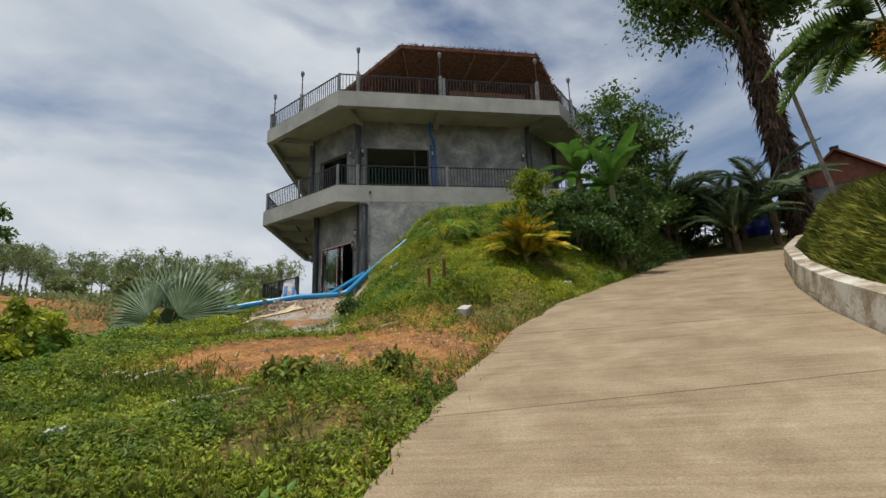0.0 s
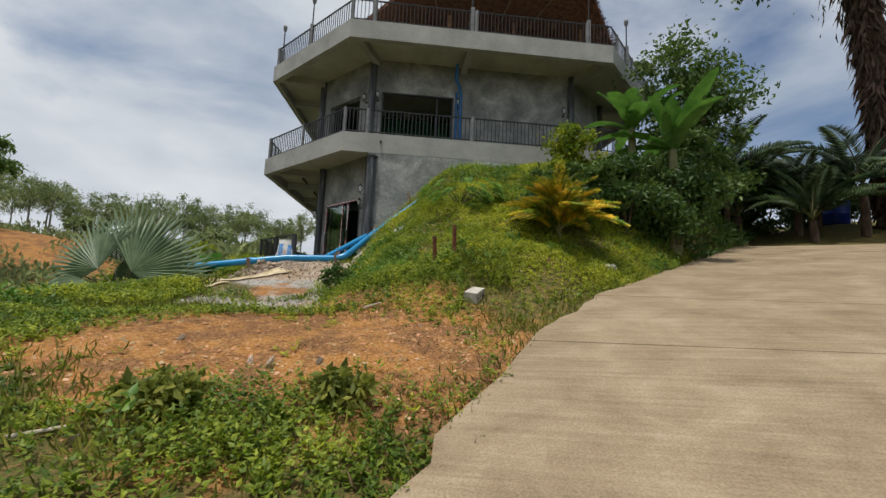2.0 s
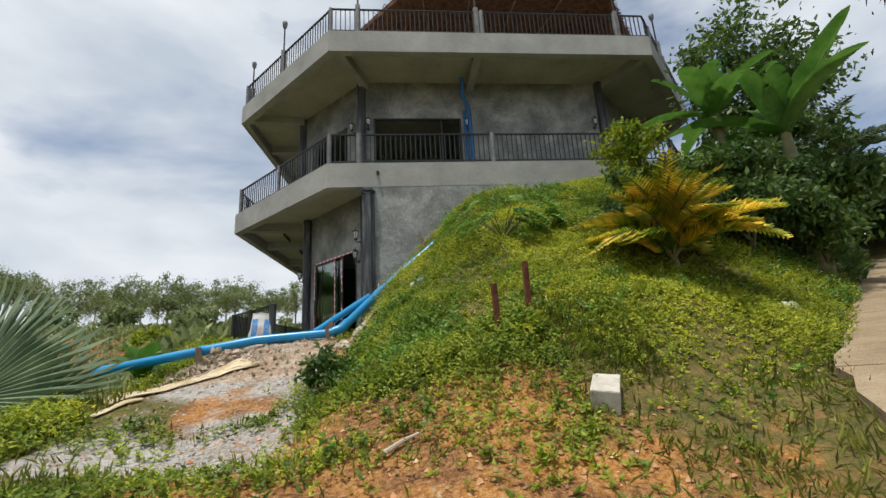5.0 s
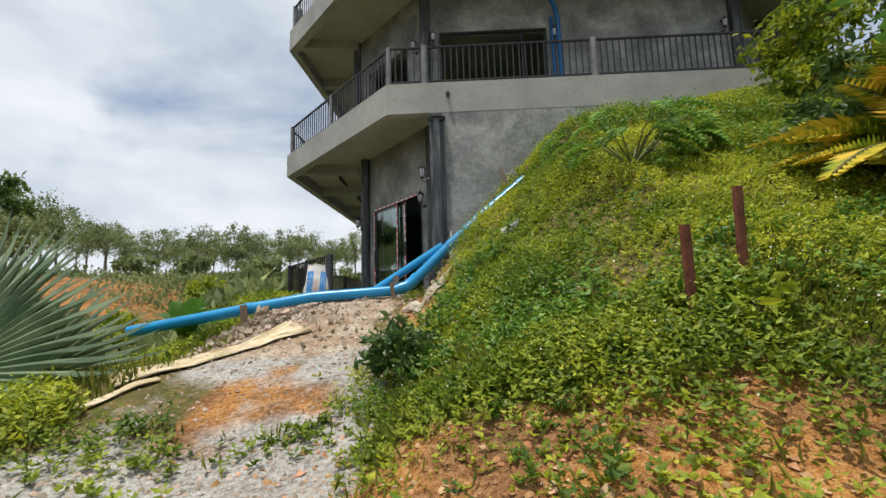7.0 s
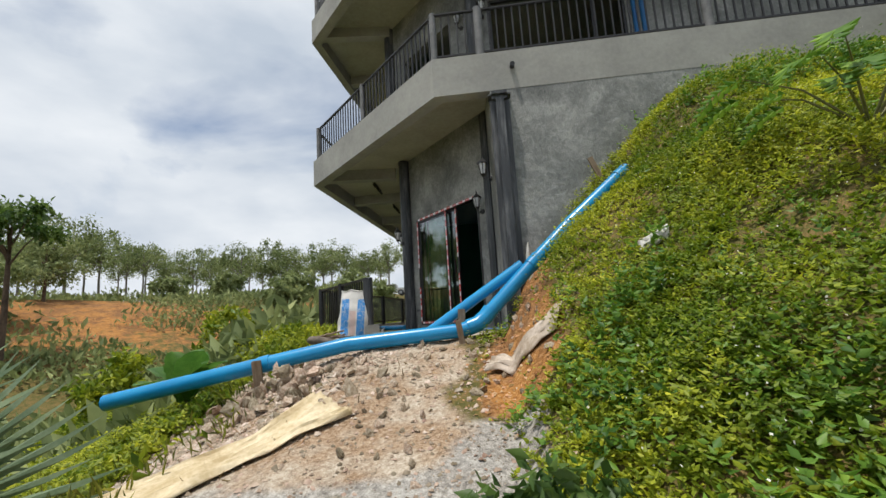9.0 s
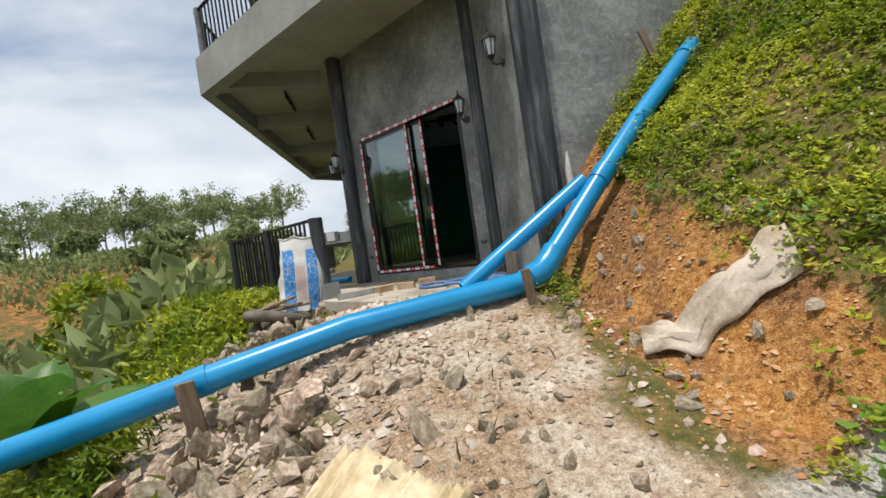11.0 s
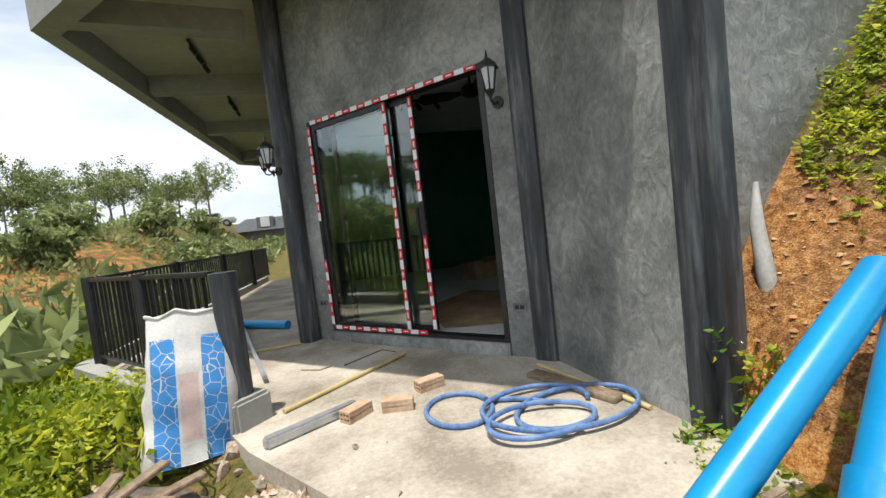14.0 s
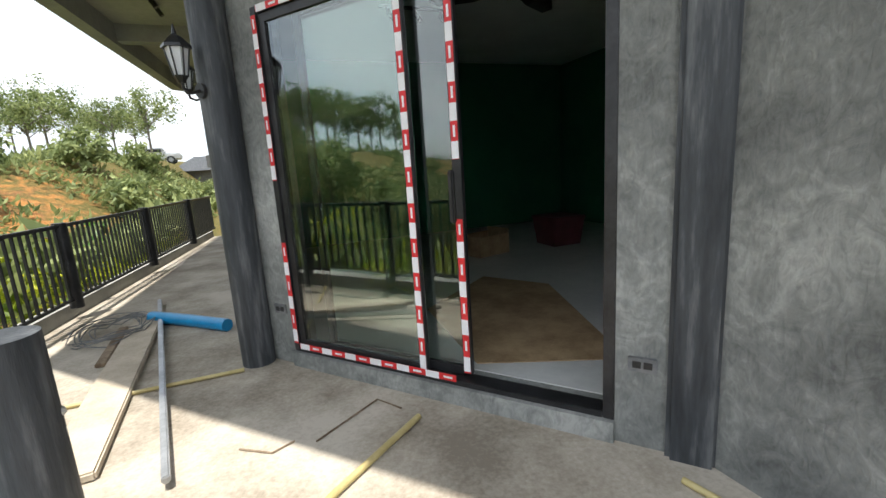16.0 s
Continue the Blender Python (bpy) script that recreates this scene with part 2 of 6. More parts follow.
M_GLASS = glass_material()

# ---- mesh tools ----


class Geo:
    """Vertices and faces of one mesh in the making."""

    def __init__(self):
        self.v, self.f = [], []

    def add(self, verts, faces):
        k = len(self.v)
        self.v += [tuple(p) for p in verts]
        self.f += [tuple(i + k for i in q) for q in faces]
        return self

    def prism(self, poly, z0, z1):
        n = len(poly)
        a = sum(poly[i][0] * poly[(i + 1) % n][1] - poly[(i + 1) % n][0] * poly[i][1] for i in range(n))
        if a < 0:
            poly = poly[::-1]
        return self.add([(x, y, z0) for x, y in poly] + [(x, y, z1) for x, y in poly],
                        [tuple(range(n))[::-1], tuple(range(n, 2 * n))] + [(i, (i + 1) % n, n + (i + 1) % n, n + i) for i in range(n)])

    def wall(self, p, q, z0, z1, thick):
        """A wall from p to q whose body lies to the left of the way p to q."""
        d = Vector((q[0] - p[0], q[1] - p[1])).normalized()
        o = Vector((-d.y, d.x)) * thick
        return self.prism([tuple(p), tuple(q), (q[0] + o.x, q[1] + o.y), (p[0] + o.x, p[1] + o.y)], z0, z1)

    def box(self, c, s, m=None, bev=0.0):
        bm = bmesh.new()
        bmesh.ops.create_cube(bm, size=1.0, matrix=Matrix.Diagonal((*s, 1)))
        if bev:
            bmesh.ops.bevel(bm, geom=bm.edges[:], offset=bev, segments=2, affect="EDGES")
        mm = Matrix.Translation(c) @ (m or Matrix())
        bm.verts.ensure_lookup_table()
        bm.verts.index_update()
        self.add([mm @ v.co for v in bm.verts], [[v.index for v in f.verts] for f in bm.faces])
        bm.free()
        return self

    def tube(self, pts, r, n=10, caps=True):
        """A tube along pts; r: one radius or one a point."""
        pts = [Vector(p) for p in pts]
        rr = r if isinstance(r, (list, tuple)) else [r] * len(pts)
        vs, fs = [], []
        prev = None
        for i, p in enumerate(pts):
            d = (pts[min(i + 1, len(pts) - 1)] - pts[max(i - 1, 0)]).normalized()
            if prev is None:
                u = d.orthogonal().normalized()
            else:
                u = (prev - d * prev.dot(d)).normalized()
            prev = u
            w = d.cross(u)
            vs += [p + (u * math.cos(2 * math.pi * k / n) + w * math.sin(2 * math.pi * k / n)) * rr[i] for k in range(n)]
        for i in range(len(pts) - 1):
            fs += [(i * n + k, i * n + (k + 1) % n, (i + 1) * n + (k + 1) % n, (i + 1) * n + k) for k in range(n)]
        if caps:
            fs += [tuple(range(n))[::-1], tuple(range((len(pts) - 1) * n, len(pts) * n))]
        return self.add(vs, fs)

    def data(self, name, mat, smooth=False):
        me = bpy.data.meshes.new(name)
        me.from_pydata(self.v, [], self.f)
        me.materials.append(mat)
        if smooth:
            me.polygons.foreach_set("use_smooth", [True] * len(me.polygons))
            me.set_sharp_from_angle(angle=radians(45))
        me.update()
        return me


def part(name, geo, mat, parent=None, label="", smooth=False):
    """One mesh object, under a thing or a part."""
    ob = new(name, geo if isinstance(geo, bpy.types.Mesh) else geo.data(name, mat, smooth))
    if parent is not None:
        ob.parent = parent
    if label:
        ob["label"] = label
    return ob


def thing(name, at, label, category, group="", kind=""):
    """An Empty at a thing's base; its parts are built round the origin."""
    ob = new(name)
    ob.empty_display_size = 0.1
    ob.matrix_basis = at if isinstance(at, Matrix) else Matrix.Translation(at)
    return tagged(ob, label, category, group, kind)


def leaves(pos, along, side, length, width, bend=0.25):
    """Verts and faces of many small bent leaves: a rhomb of two triangles pairs each. All arguments are arrays."""
    n = len(pos)
    up = np.cross(along, side)
    up /= np.linalg.norm(up, axis=1, keepdims=True) + 1e-9
    L, W = length[:, None], width[:, None]
    a = pos
    b = pos + along * L * 0.45 + side * W * 0.5 + up * L * bend * 0.3
    c = pos + along * L - up * L * bend * 0.3
    d = pos + along * L * 0.45 - side * W * 0.5 + up * L * bend * 0.3
    v = np.stack([a, b, c, d], 1).reshape(-1, 3)
    k = np.arange(n)[:, None] * 4
    f = np.concatenate([k + np.array([0, 1, 2]), k + np.array([0, 2, 3])], 1).reshape(-1, 3)
    return v, f


def array_mesh(name, v, f, mat):
    me = bpy.data.meshes.new(name)
    me.vertices.add(len(v))
    me.vertices.foreach_set("co", np.asarray(v, np.float32).ravel())
    me.loops.add(len(f) * 3)
    me.loops.foreach_set("vertex_index", np.asarray(f, np.int32).ravel())
    me.polygons.add(len(f))
    me.polygons.foreach_set("loop_start", np.arange(0, len(f) * 3, 3, dtype=np.int32))
    me.materials.append(mat)
    me.update(calc_edges=True)
    return me


def unit(a):
    return a / (np.linalg.norm(a, axis=1, keepdims=True) + 1e-9)


# ---- ground ----


def sst(a, b, x):
    t = np.clip((x - a) / (b - a), 0, 1)
    return t * t * (3 - 2 * t)


def waves(x, y, f, seed):
    """Cheap smooth noise from a few crossed waves, -1 to 1."""
    r = np.random.RandomState(seed)
    s = 0
    for k in range(5):
        a, ph, g = r.uniform(0, 6.28), r.uniform(0, 6.28), f * r.uniform(0.6, 1.7)
        s = s + np.sin(g * (x * math.cos(a) + y * math.sin(a)) + ph + 0.7 * np.sin(0.6 * g * (x * math.sin(a) - y * math.cos(a)) + ph))
    return s / 5


ROAD_T = (-0.6, 0.0, 0.2, 0.4, 0.52, 0.66, 0.85, 1.0, 1.3)
ROAD_LX, ROAD_LY = (-3.0, 0.25, 1.16, 2.0, 3.5, 5.16, 7.46, 11.5, 18.0), (-7.0, 1.6, 3.65, 5.27, 7.6, 9.4, 11.1, 14.3, 20.5)
ROAD_RX, ROAD_RY = (0.8, 3.9, 5.0, 6.2, 7.0, 8.26, 10.8, 15.0, 23.0), (-9.0, 0.2, 2.4, 4.4, 5.57, 7.03, 9.5, 12.7, 18.0)


def road_z(x, y):
    s = 0.13 * (x - 2.4) + 0.18 * (y - 5.57)
    return 2.6 + np.where(s < 2.7, s, 2.7 + (s - 2.7) * 0.45)


def road_left(y):
    return np.interp(y, ROAD_LY, ROAD_LX)


def road_right(y):
    return np.interp(y, ROAD_RY, ROAD_RX)


def ground_z(x, y, rough=True):
    x, y = np.asarray(x, float), np.asarray(y, float)
    base = 2.6 + 0.205 * (y - 5.7) - 0.07 * sst(6.5, 9.5, y) * np.clip(y - 6.5, 0, 3.5)
    base = np.minimum(base + 0.045 * np.clip(y - 10, 0, 5), 4.285)
    base = np.where(y < 0, 1.43 + 0.18 * y, base)
    # planted mound against the house
    h = np.interp(y, (8.3, 9.2, 10.2, 11.3, 12.7, 14.4, 15.5, 30), (0, 0.32, 0.92, 1.28, 1.92, 2.76, 3.1, 3.3))
    u = np.clip((x - 0.6) / 2.4, 0, 1) ** 0.75
    z = base + h * u + np.clip(x - 3, 0, 4) * 0.12 * sst(8.5, 12, y)
    z = z - 0.55 * np.exp(-((y - 14.45) / 0.38) ** 2) * sst(2.7, 2.1, x) * u
    z = z - 0.27 * np.clip(-0.9 - x, 0, 1.2) * sst(11, 12.5, y) * sst(16.4, 15.6, y)
    # the slope left of the path, the valley and the far hillside
    edge = -1.9 - 2.2 * sst(11.5, 7.0, y) - 1.6 * sst(14.5, 18.5, y)
    drop = np.clip(edge - x, 0, 60)
    z = z - 0.33 * np.minimum(drop, 7.5) * sst(0, 1.2, drop)
    dist = np.hypot(x + 1, y - 12)
    z = z + sst(13, 36, dist) * sst(2, 9, drop) * 5.4 + sst(36, 70, dist) * sst(2, 9, drop) * 1.2
    # behind the house and the ground to the north
    z = z + sst(27, 50, y) * sst(-6, 4, x) * 4.5
    # road bed and the bank right of it
    rl, rr = road_left(y), road_right(y)
    rz = road_z(x, y)
    w = np.clip((x - rl + 1.2 + 2.2 * sst(9, 12, y)) / (1.25 + 2.2 * sst(9, 12, y)), 0, 1) ** 1.4
    z = z * (1 - w) + (rz - 0.06) * w
    z = z + sst(0.25, 2.2, x - rr) * 1.5 * sst(-2, 3, y) + np.clip(x - rr - 2, 0, 12) * 0.12
    z = z + 1.1 * np.exp(-((x - 18.5) ** 2 + (y - 17.5) ** 2) / 14)
    # ground inside the house footprint lies under its floors
    inside = (y > 15.1) & (x > -3.3) & (x < 11.2) & (x + y > 14.95) & (y < 29.6)
    z = np.where(inside & (x > 0.7) & (x < 8.0), 3.9, np.where(inside & (x <= 0.7), np.minimum(z, 4.12), z))
    apron = (x + y > 14.2) & (y > 14.4) & (x > -1.6) & (x < 0.75)
    z = np.where(apron, np.minimum(z, 4.262), z)
    if rough:
        near = sst(40, 12, np.hypot(x - 1, y - 9)) * (1 - w)
        z = z + near * (0.05 * waves(x, y, 2.2, 3) + 0.024 * waves(x, y, 7.5, 4) + 0.012 * waves(x, y, 15.0, 6)) * np.where(inside | apron, 0, 1)
        z = z + sst(14, 40, dist) * (0.5 * waves(x, y, 0.22, 7) + 0.15 * waves(x, y, 0.9, 8))
    return z


def soil(x, y):
    """How red, how gravelly and how pale the ground is, 0 to 1."""
    x, y = np.asarray(x, float), np.asarray(y, float)
    n = 0.5 * waves(x, y, 1.6, 11)
    red = sst(1.0, -0.5, np.hypot((x - 1.0) / 2.75, (y - 7.45) / 1.85) - 0.78 + 0.45 * n) * 1.0
    red = np.maximum(red, 0.75 * sst(0.5, -0.2, np.abs(y - 9.6 + 0.2 * (x - 1)) - 0.3 + 0.4 * n) * sst(-0.6, 0.2, x) * sst(3.6, 2.4, x))
    red = np.maximum(red, sst(0.3, -0.2, np.abs(x - 0.65 - 0.3 * (y - 13.4) * sst(13.0, 14.5, y)) - 0.30 + 0.25 * n) * sst(12.0, 12.6, y))
    red = np.maximum(red, 0.42 * sst(5.2, 4.0, np.hypot(x - 0.6, y - 4.2)) * sst(0.2, 0.7, n + 0.45))
    d = np.hypot(x + 1, y - 12)
    red = np.maximum(red, sst(16, 21, d) * sst(44, 38, d) * sst(-4, -8, x) * (0.33 + 0.6 * waves(x, y, 0.35, 17)))
    gravel = sst(0.35, -0.3, np.abs(x + 0.5 - 0.12 * (y - 10.5)) - 1.1 + 0.3 * n) * sst(8.9, 9.5, y + 0.4 * n) * sst(12.6, 11.8, y)
    pale = sst(0.4, -0.3, np.abs(x + 1.05) - 1.3 + 0.4 * n) * sst(11.3, 12.0, y) * sst(17, 15, y)
    gravel = gravel * (0.72 + 0.55 * waves(x, y, 2.1, 13))
    pale = pale * (0.78 + 0.45 * waves(x, y, 2.6, 14))
    red = np.maximum(red, 0.9 * sst(0.0, 0.5, 0.2 - waves(x, y, 2.1, 13)) * sst(0.9, 0.4, np.abs(x + 0.3)) * sst(9.0, 9.6, y) * sst(13.0, 12.0, y))
    return red, gravel, pale


def lines(lo, hi, step, far_lo, far_hi):
    a = list(np.arange(lo, hi + 1e-6, step))
    s, x = step, hi
    while x < far_hi:
        s *= 1.18
        x += s
        a.append(x)
    s, x = step, lo
    while x > far_lo:
        s *= 1.18
        x -= s
        a.insert(0, x)
    return np.array(a)


gx, gy = lines(-6.0, 9.0, 0.09, -2500, 2500), lines(1.0, 15.6, 0.09, -2500, 2500)
GX, GY = np.meshgrid(gx, gy)
GZ = ground_z(GX, GY)
nx, ny = len(gx), len(gy)
gi = (np.arange(ny - 1)[:, None] * nx + np.arange(nx - 1)[None, :]).ravel()
gf = np.concatenate([np.stack([gi, gi + 1, gi + nx + 1], 1), np.stack([gi, gi + nx + 1, gi + nx], 1)])
g_me = array_mesh("ground", np.stack([GX, GY, GZ], -1).reshape(-1, 3), gf, M_GROUND)
for key, val in zip(("red", "gravel", "pale"), soil(GX, GY)):
    g_me.attributes.new(key, "FLOAT", "POINT").data.foreach_set("value", np.clip(val, 0, 1).astype(np.float32).ravel())
g_me.polygons.foreach_set("use_smooth", [True] * len(g_me.polygons))
ground = tagged(new("ground", g_me), "hilly ground of red laterite, grey gravel and green turf", "ground", kind="structure")

# concrete road in cast bays with open joints
road = tagged(thing("road", (0, 0, 0), "steep pale brown brushed concrete road with joints", "road"), kind="structure")
bay_t = [-0.6, -0.35, -0.12, 0.1, 0.32, 0.5, 0.64, 0.78, 0.92, 1.06, 1.2]
for t0, t1 in zip(bay_t, bay_t[1:]):
    g = Geo()
    rows, cols = 8, 12
    vs, fs = [], []
    for i in range(rows + 1):
        t = t0 + 0.0006 + (t1 - t0 - 0.0012) * i / rows
        l0 = (np.interp(t, ROAD_T, ROAD_LX), np.interp(t, ROAD_T, ROAD_LY))
        r0 = (np.interp(t, ROAD_T, ROAD_RX), np.interp(t, ROAD_T, ROAD_RY))
        for j in range(cols + 1):
            k = j / cols
            x, y = l0[0] + (r0[0] - l0[0]) * k, l0[1] + (r0[1] - l0[1]) * k
            if j == 0:
                x, y = x + 0.10 * math.sin(7 * y) * math.sin(3.1 * y + 1), y
            vs.append((x, y, float(road_z(x, y)) + 0.02 + 0.006 * float(waves(x, y, 1.3, 21))))
    top = len(vs)
    vs += [(x, y, z - 0.15) for x, y, z in vs]
    c1 = cols + 1
    for i in range(rows):
        for j in range(cols):
            a = i * c1 + j
            fs.append((a, a + 1, a + c1 + 1, a + c1))
    for i in range(rows):
        a, b = i * c1, i * c1 + cols
        fs += [(a, a + c1, top + a + c1, top + a), (b + c1, b, top + b, top + b + c1)]
    for j in range(cols):
        a, b = j, rows * c1 + j
        fs += [(a + 1, a, top + a, top + a + 1), (b, b + 1, top + b + 1, top + b)]
    part("slab", g.add(vs, fs), M_ROAD, road, smooth=True)

# ---- house shell ----
FL, S1B, S1T, S2B, S2T = 4.28, 7.62, 8.205, 11.19, 11.777
OUT = [(-0.13, 15.0), (-3.34, 18.35), (-3.0, 26.5), (0.2, 29.7), (8.2, 29.7), (11.4, 26.5), (11.4, 18.2), (8.2, 15.0)]
INN = [(0.52, 16.67), (-1.5, 18.7), (-1.3, 26.0), (0.6, 28.0), (7.5, 28.0), (9.4, 26.0), (9.4, 18.6), (7.46, 16.67)]
D0, D1 = Vector((0.6, 16.15)), Vector((-1.32, 18.40))
DD = (D1 - D0).normalized()
DN = Vector((-DD.y, DD.x))            # outward is -DN? set below
if DN.x > 0:
    DN = -DN                           # points out of the house, to the front left


def on_door(s, out=0.0):
    p = D0 + DD * s + DN * out
    return (p.x, p.y)


def structure(name, geo, mat, label, cat):
    return tagged(part(name, geo, mat), label, cat, kind="structure")


def inset(poly, d):
    c = Vector((4.0, 22.4))
    return [tuple(Vector(p) + (c - Vector(p)).normalized() * d) for p in poly]


def ring(poly, z0, z1, width, name, label):
    g = Geo()
    n = len(poly)
    inner = inset(poly, width)
    for i in range(n):
        g.prism([poly[i], poly[(i + 1) % n], inner[(i + 1) % n], inner[i]], z0, z1)
    return structure(name, g, M_FASCIA, label, "beam")


for nm, zb, zt in (("one", S1B, S1T), ("two", S2B, S2T)):
    ring(OUT, zb, zt, 0.22, "edge_beam_" + nm, "grey cement edge beam round the balcony slab")
    structure("balcony_slab_" + nm, Geo().prism(inset(OUT, 0.222), zb + 0.30, zt - 0.02), M_SOFFIT, "grey cement balcony slab with a plain soffit", "slab")

# beams under the slabs, from wall to edge
for zb in (S1B, S2B):
    for i, (a, b) in enumerate(zip(INN, inset(OUT, 0.25))):
        if zb == S1B and i in (0, 7):
            continue
        structure("trim_beam", Geo().wall(a, b, zb + 0.06, zb + 0.31, 0.2), M_FASCIA, "grey cement beam under the balcony", "beam")
    for a, b in (((3.5, 16.7), (3.5, 15.2)), ((-1.35, 20.6), (-3.05, 20.6)), ((-1.35, 23.2), (-3.0, 23.2))):
        if zb == S1B and a[0] > 3:
            continue
        structure("trim_beam", Geo().wall(a, b, zb + 0.06, zb + 0.31, 0.2), M_FASCIA, "grey cement beam under the balcony", "beam")

# ground storey: front retaining wall, return wall, door wall
structure("wall_front", Geo().prism([(0.802, 15.004), (8.2, 15.004), (8.2, 15.24), (0.902, 15.24)], 2.8, S1B - 0.002), M_CEMENT, "grey cement rendered front wall half buried by the mound", "wall")
structure("wall_return", Geo().prism([(0.66, 15.004), (0.8, 15.004), (0.9, 15.242), (0.9, 16.2), (0.6, 16.15)], 3.9, S1B - 0.002).prism([(0.655, 15.26), (0.9, 15.26), (0.9, 16.2), (0.6, 16.15)], S1B - 0.001, S1B + 0.3), M_CEMENT, "grey trowelled cement return wall beside the terrace", "wall")
DS0, DS1, DZ0, DZ1 = 0.354, 2.40, 4.38, 6.54
gw = Geo()
TH = 0.2
gw.prism([on_door(0), on_door(DS0), on_door(DS0, -TH), on_door(0.08, -TH)], 3.9, S1B + 0.3)
gw.prism([on_door(DS1), on_door(2.96), on_door(2.96, -TH), on_door(DS1, -TH)], 3.9, S1B + 0.3)
gw.prism([on_door(DS0), on_door(DS1), on_door(DS1, -TH), on_door(DS0, -TH)], DZ1, S1B + 0.3)
gw.prism([on_door(DS0, 0.03), on_door(DS1, 0.03), on_door(DS1, -TH), on_door(DS0, -TH)], 3.9, DZ0)
structure("wall_door", gw, M_CEMENT, "grey cement wall round the sliding door", "wall")
structure("wall_left", Geo().wall((-1.25, 26.0), (-1.32, 18.42), 3.9, S1B + 0.3, 0.2), M_CEMENT, "grey cement side wall along the terrace", "wall")
structure("wall_right", Geo().wall((8.2, 15.24), (11.2, 18.4), 3.9, S1B, 0.2), M_CEMENT, "grey cement wall of the lower storey", "wall")
structure("wall_rear", Geo().prism([(-1.1, 26.0), (11.2, 26.0), (11.2, 26.2), (-1.1, 26.2)], 3.9, S1B + 0.3), M_CEMENT, "grey cement rear wall", "wall")
structure("floor", Geo().prism([on_door(0.0, -TH), on_door(2.96, -TH), (-1.0, 26), (6.4, 26), (6.4, 15.3), (0.95, 15.3)], 4.0, 4.385), M_ROOMFLOOR, "smooth pale grey cement room floor", "floor")
structure("wall_room_back", Geo().prism([(-1.0, 22.3), (6.4, 22.3), (6.4, 22.42), (-1.0, 22.42)], 4.386, 7.3), M_GREENWALL, "dark green painted room wall", "wall")
structure("wall_room_side", Geo().prism([(4.3, 15.3), (4.42, 15.3), (4.42, 22.3), (4.3, 22.3)], 4.386, 7.3), M_GREENWALL, "dark green painted room wall", "wall")
structure("wall_room_left", Geo().prism([(-1.08, 18.7), (-1.0, 18.62), (-0.96, 22.3), (-1.04, 22.3)], 4.386, 7.3), M_GREENWALL, "dark green painted room wall", "wall")
structure("ceiling", Geo().prism([on_door(0.1, -TH - 0.01), on_door(2.9, -TH - 0.01), (-1.0, 22.3), (4.3, 22.3), (4.3, 15.3), (0.95, 15.3)], 7.3, 7.4), M_CEIL, "plain plastered room ceiling", "ceiling")
structure("pavement", Geo().prism([(0.655, 14.5), (0.2, 14.55), (-0.45, 14.72), (-1.0, 15.15), (-1.45, 15.8), (-1.75, 16.4), (-3.28, 18.3), (-2.75, 26.3), (-1.2, 26.3), (-1.3, 18.4), (0.6, 16.15), (0.66, 15.2)], 3.6, FL), M_FLOOR, "dusty pale concrete terrace floor beside the house", "floor")
# kerb under the terrace rail
gk = Geo().wall((-1.60, 16.30), (-3.22, 18.22), 3.0, FL + 0.14, 0.16)
structure("kerb", gk, M_FASCIA, "low grey cement kerb under the railing", "kerb")
structure("kerb_side", Geo().wall((-3.22, 18.22), (-2.62, 26.3), 3.0, FL + 0.14, 0.16), M_FASCIA, "low grey cement kerb under the railing", "kerb")

# upper storey walls with the wide front window
WZ0, WZ1 = S1T + 0.12, 10.36
gu = Geo()
gu.prism([(0.52, 16.67), (0.82, 16.67), (0.82, 16.87), (0.52, 16.87)], S1T - 0.02, S2B + 0.3)
gu.prism([(3.28, 16.67), (7.46, 16.67), (7.46, 16.87), (3.28, 16.87)], S1T - 0.02, S2B + 0.3)
gu.prism([(0.82, 16.67), (3.28, 16.67), (3.28, 16.87), (0.82, 16.87)], WZ1, S2B + 0.3)
structure("wall_upper_front", gu, M_CEMENT, "grey cement rendered upper wall round a wide opening", "wall")
gu = Geo()
a, b = Vector(INN[1]), Vector(INN[0])
e = (b - a).normalized()
for s0, s1, z0, z1 in ((0, 0.5, S1T - 0.02, S2B + 0.3), (2.2, (b - a).length, S1T - 0.02, S2B + 0.3), (0.5, 2.2, 10.36, S2B + 0.3)):
    gu.wall(tuple(a + e * s0), tuple(a + e * s1), z0, z1, 0.2)
structure("wall_upper_chamfer", gu, M_CEMENT, "grey cement upper wall with an opening", "wall")
for i in (1, 2, 3, 4, 5, 6):
    structure("wall_upper", Geo().wall(INN[i + 1], INN[i], S1T - 0.02, S2B + 0.3, 0.2), M_CEMENT, "grey cement upper wall", "wall")
structure("wall_upper_inner", Geo().prism([(-0.5, 21.5), (8.5, 21.5), (8.5, 21.6), (-0.5, 21.6)], S1T, S2B + 0.3), M_GREENWALL, "dark painted wall of the upper room", "wall")

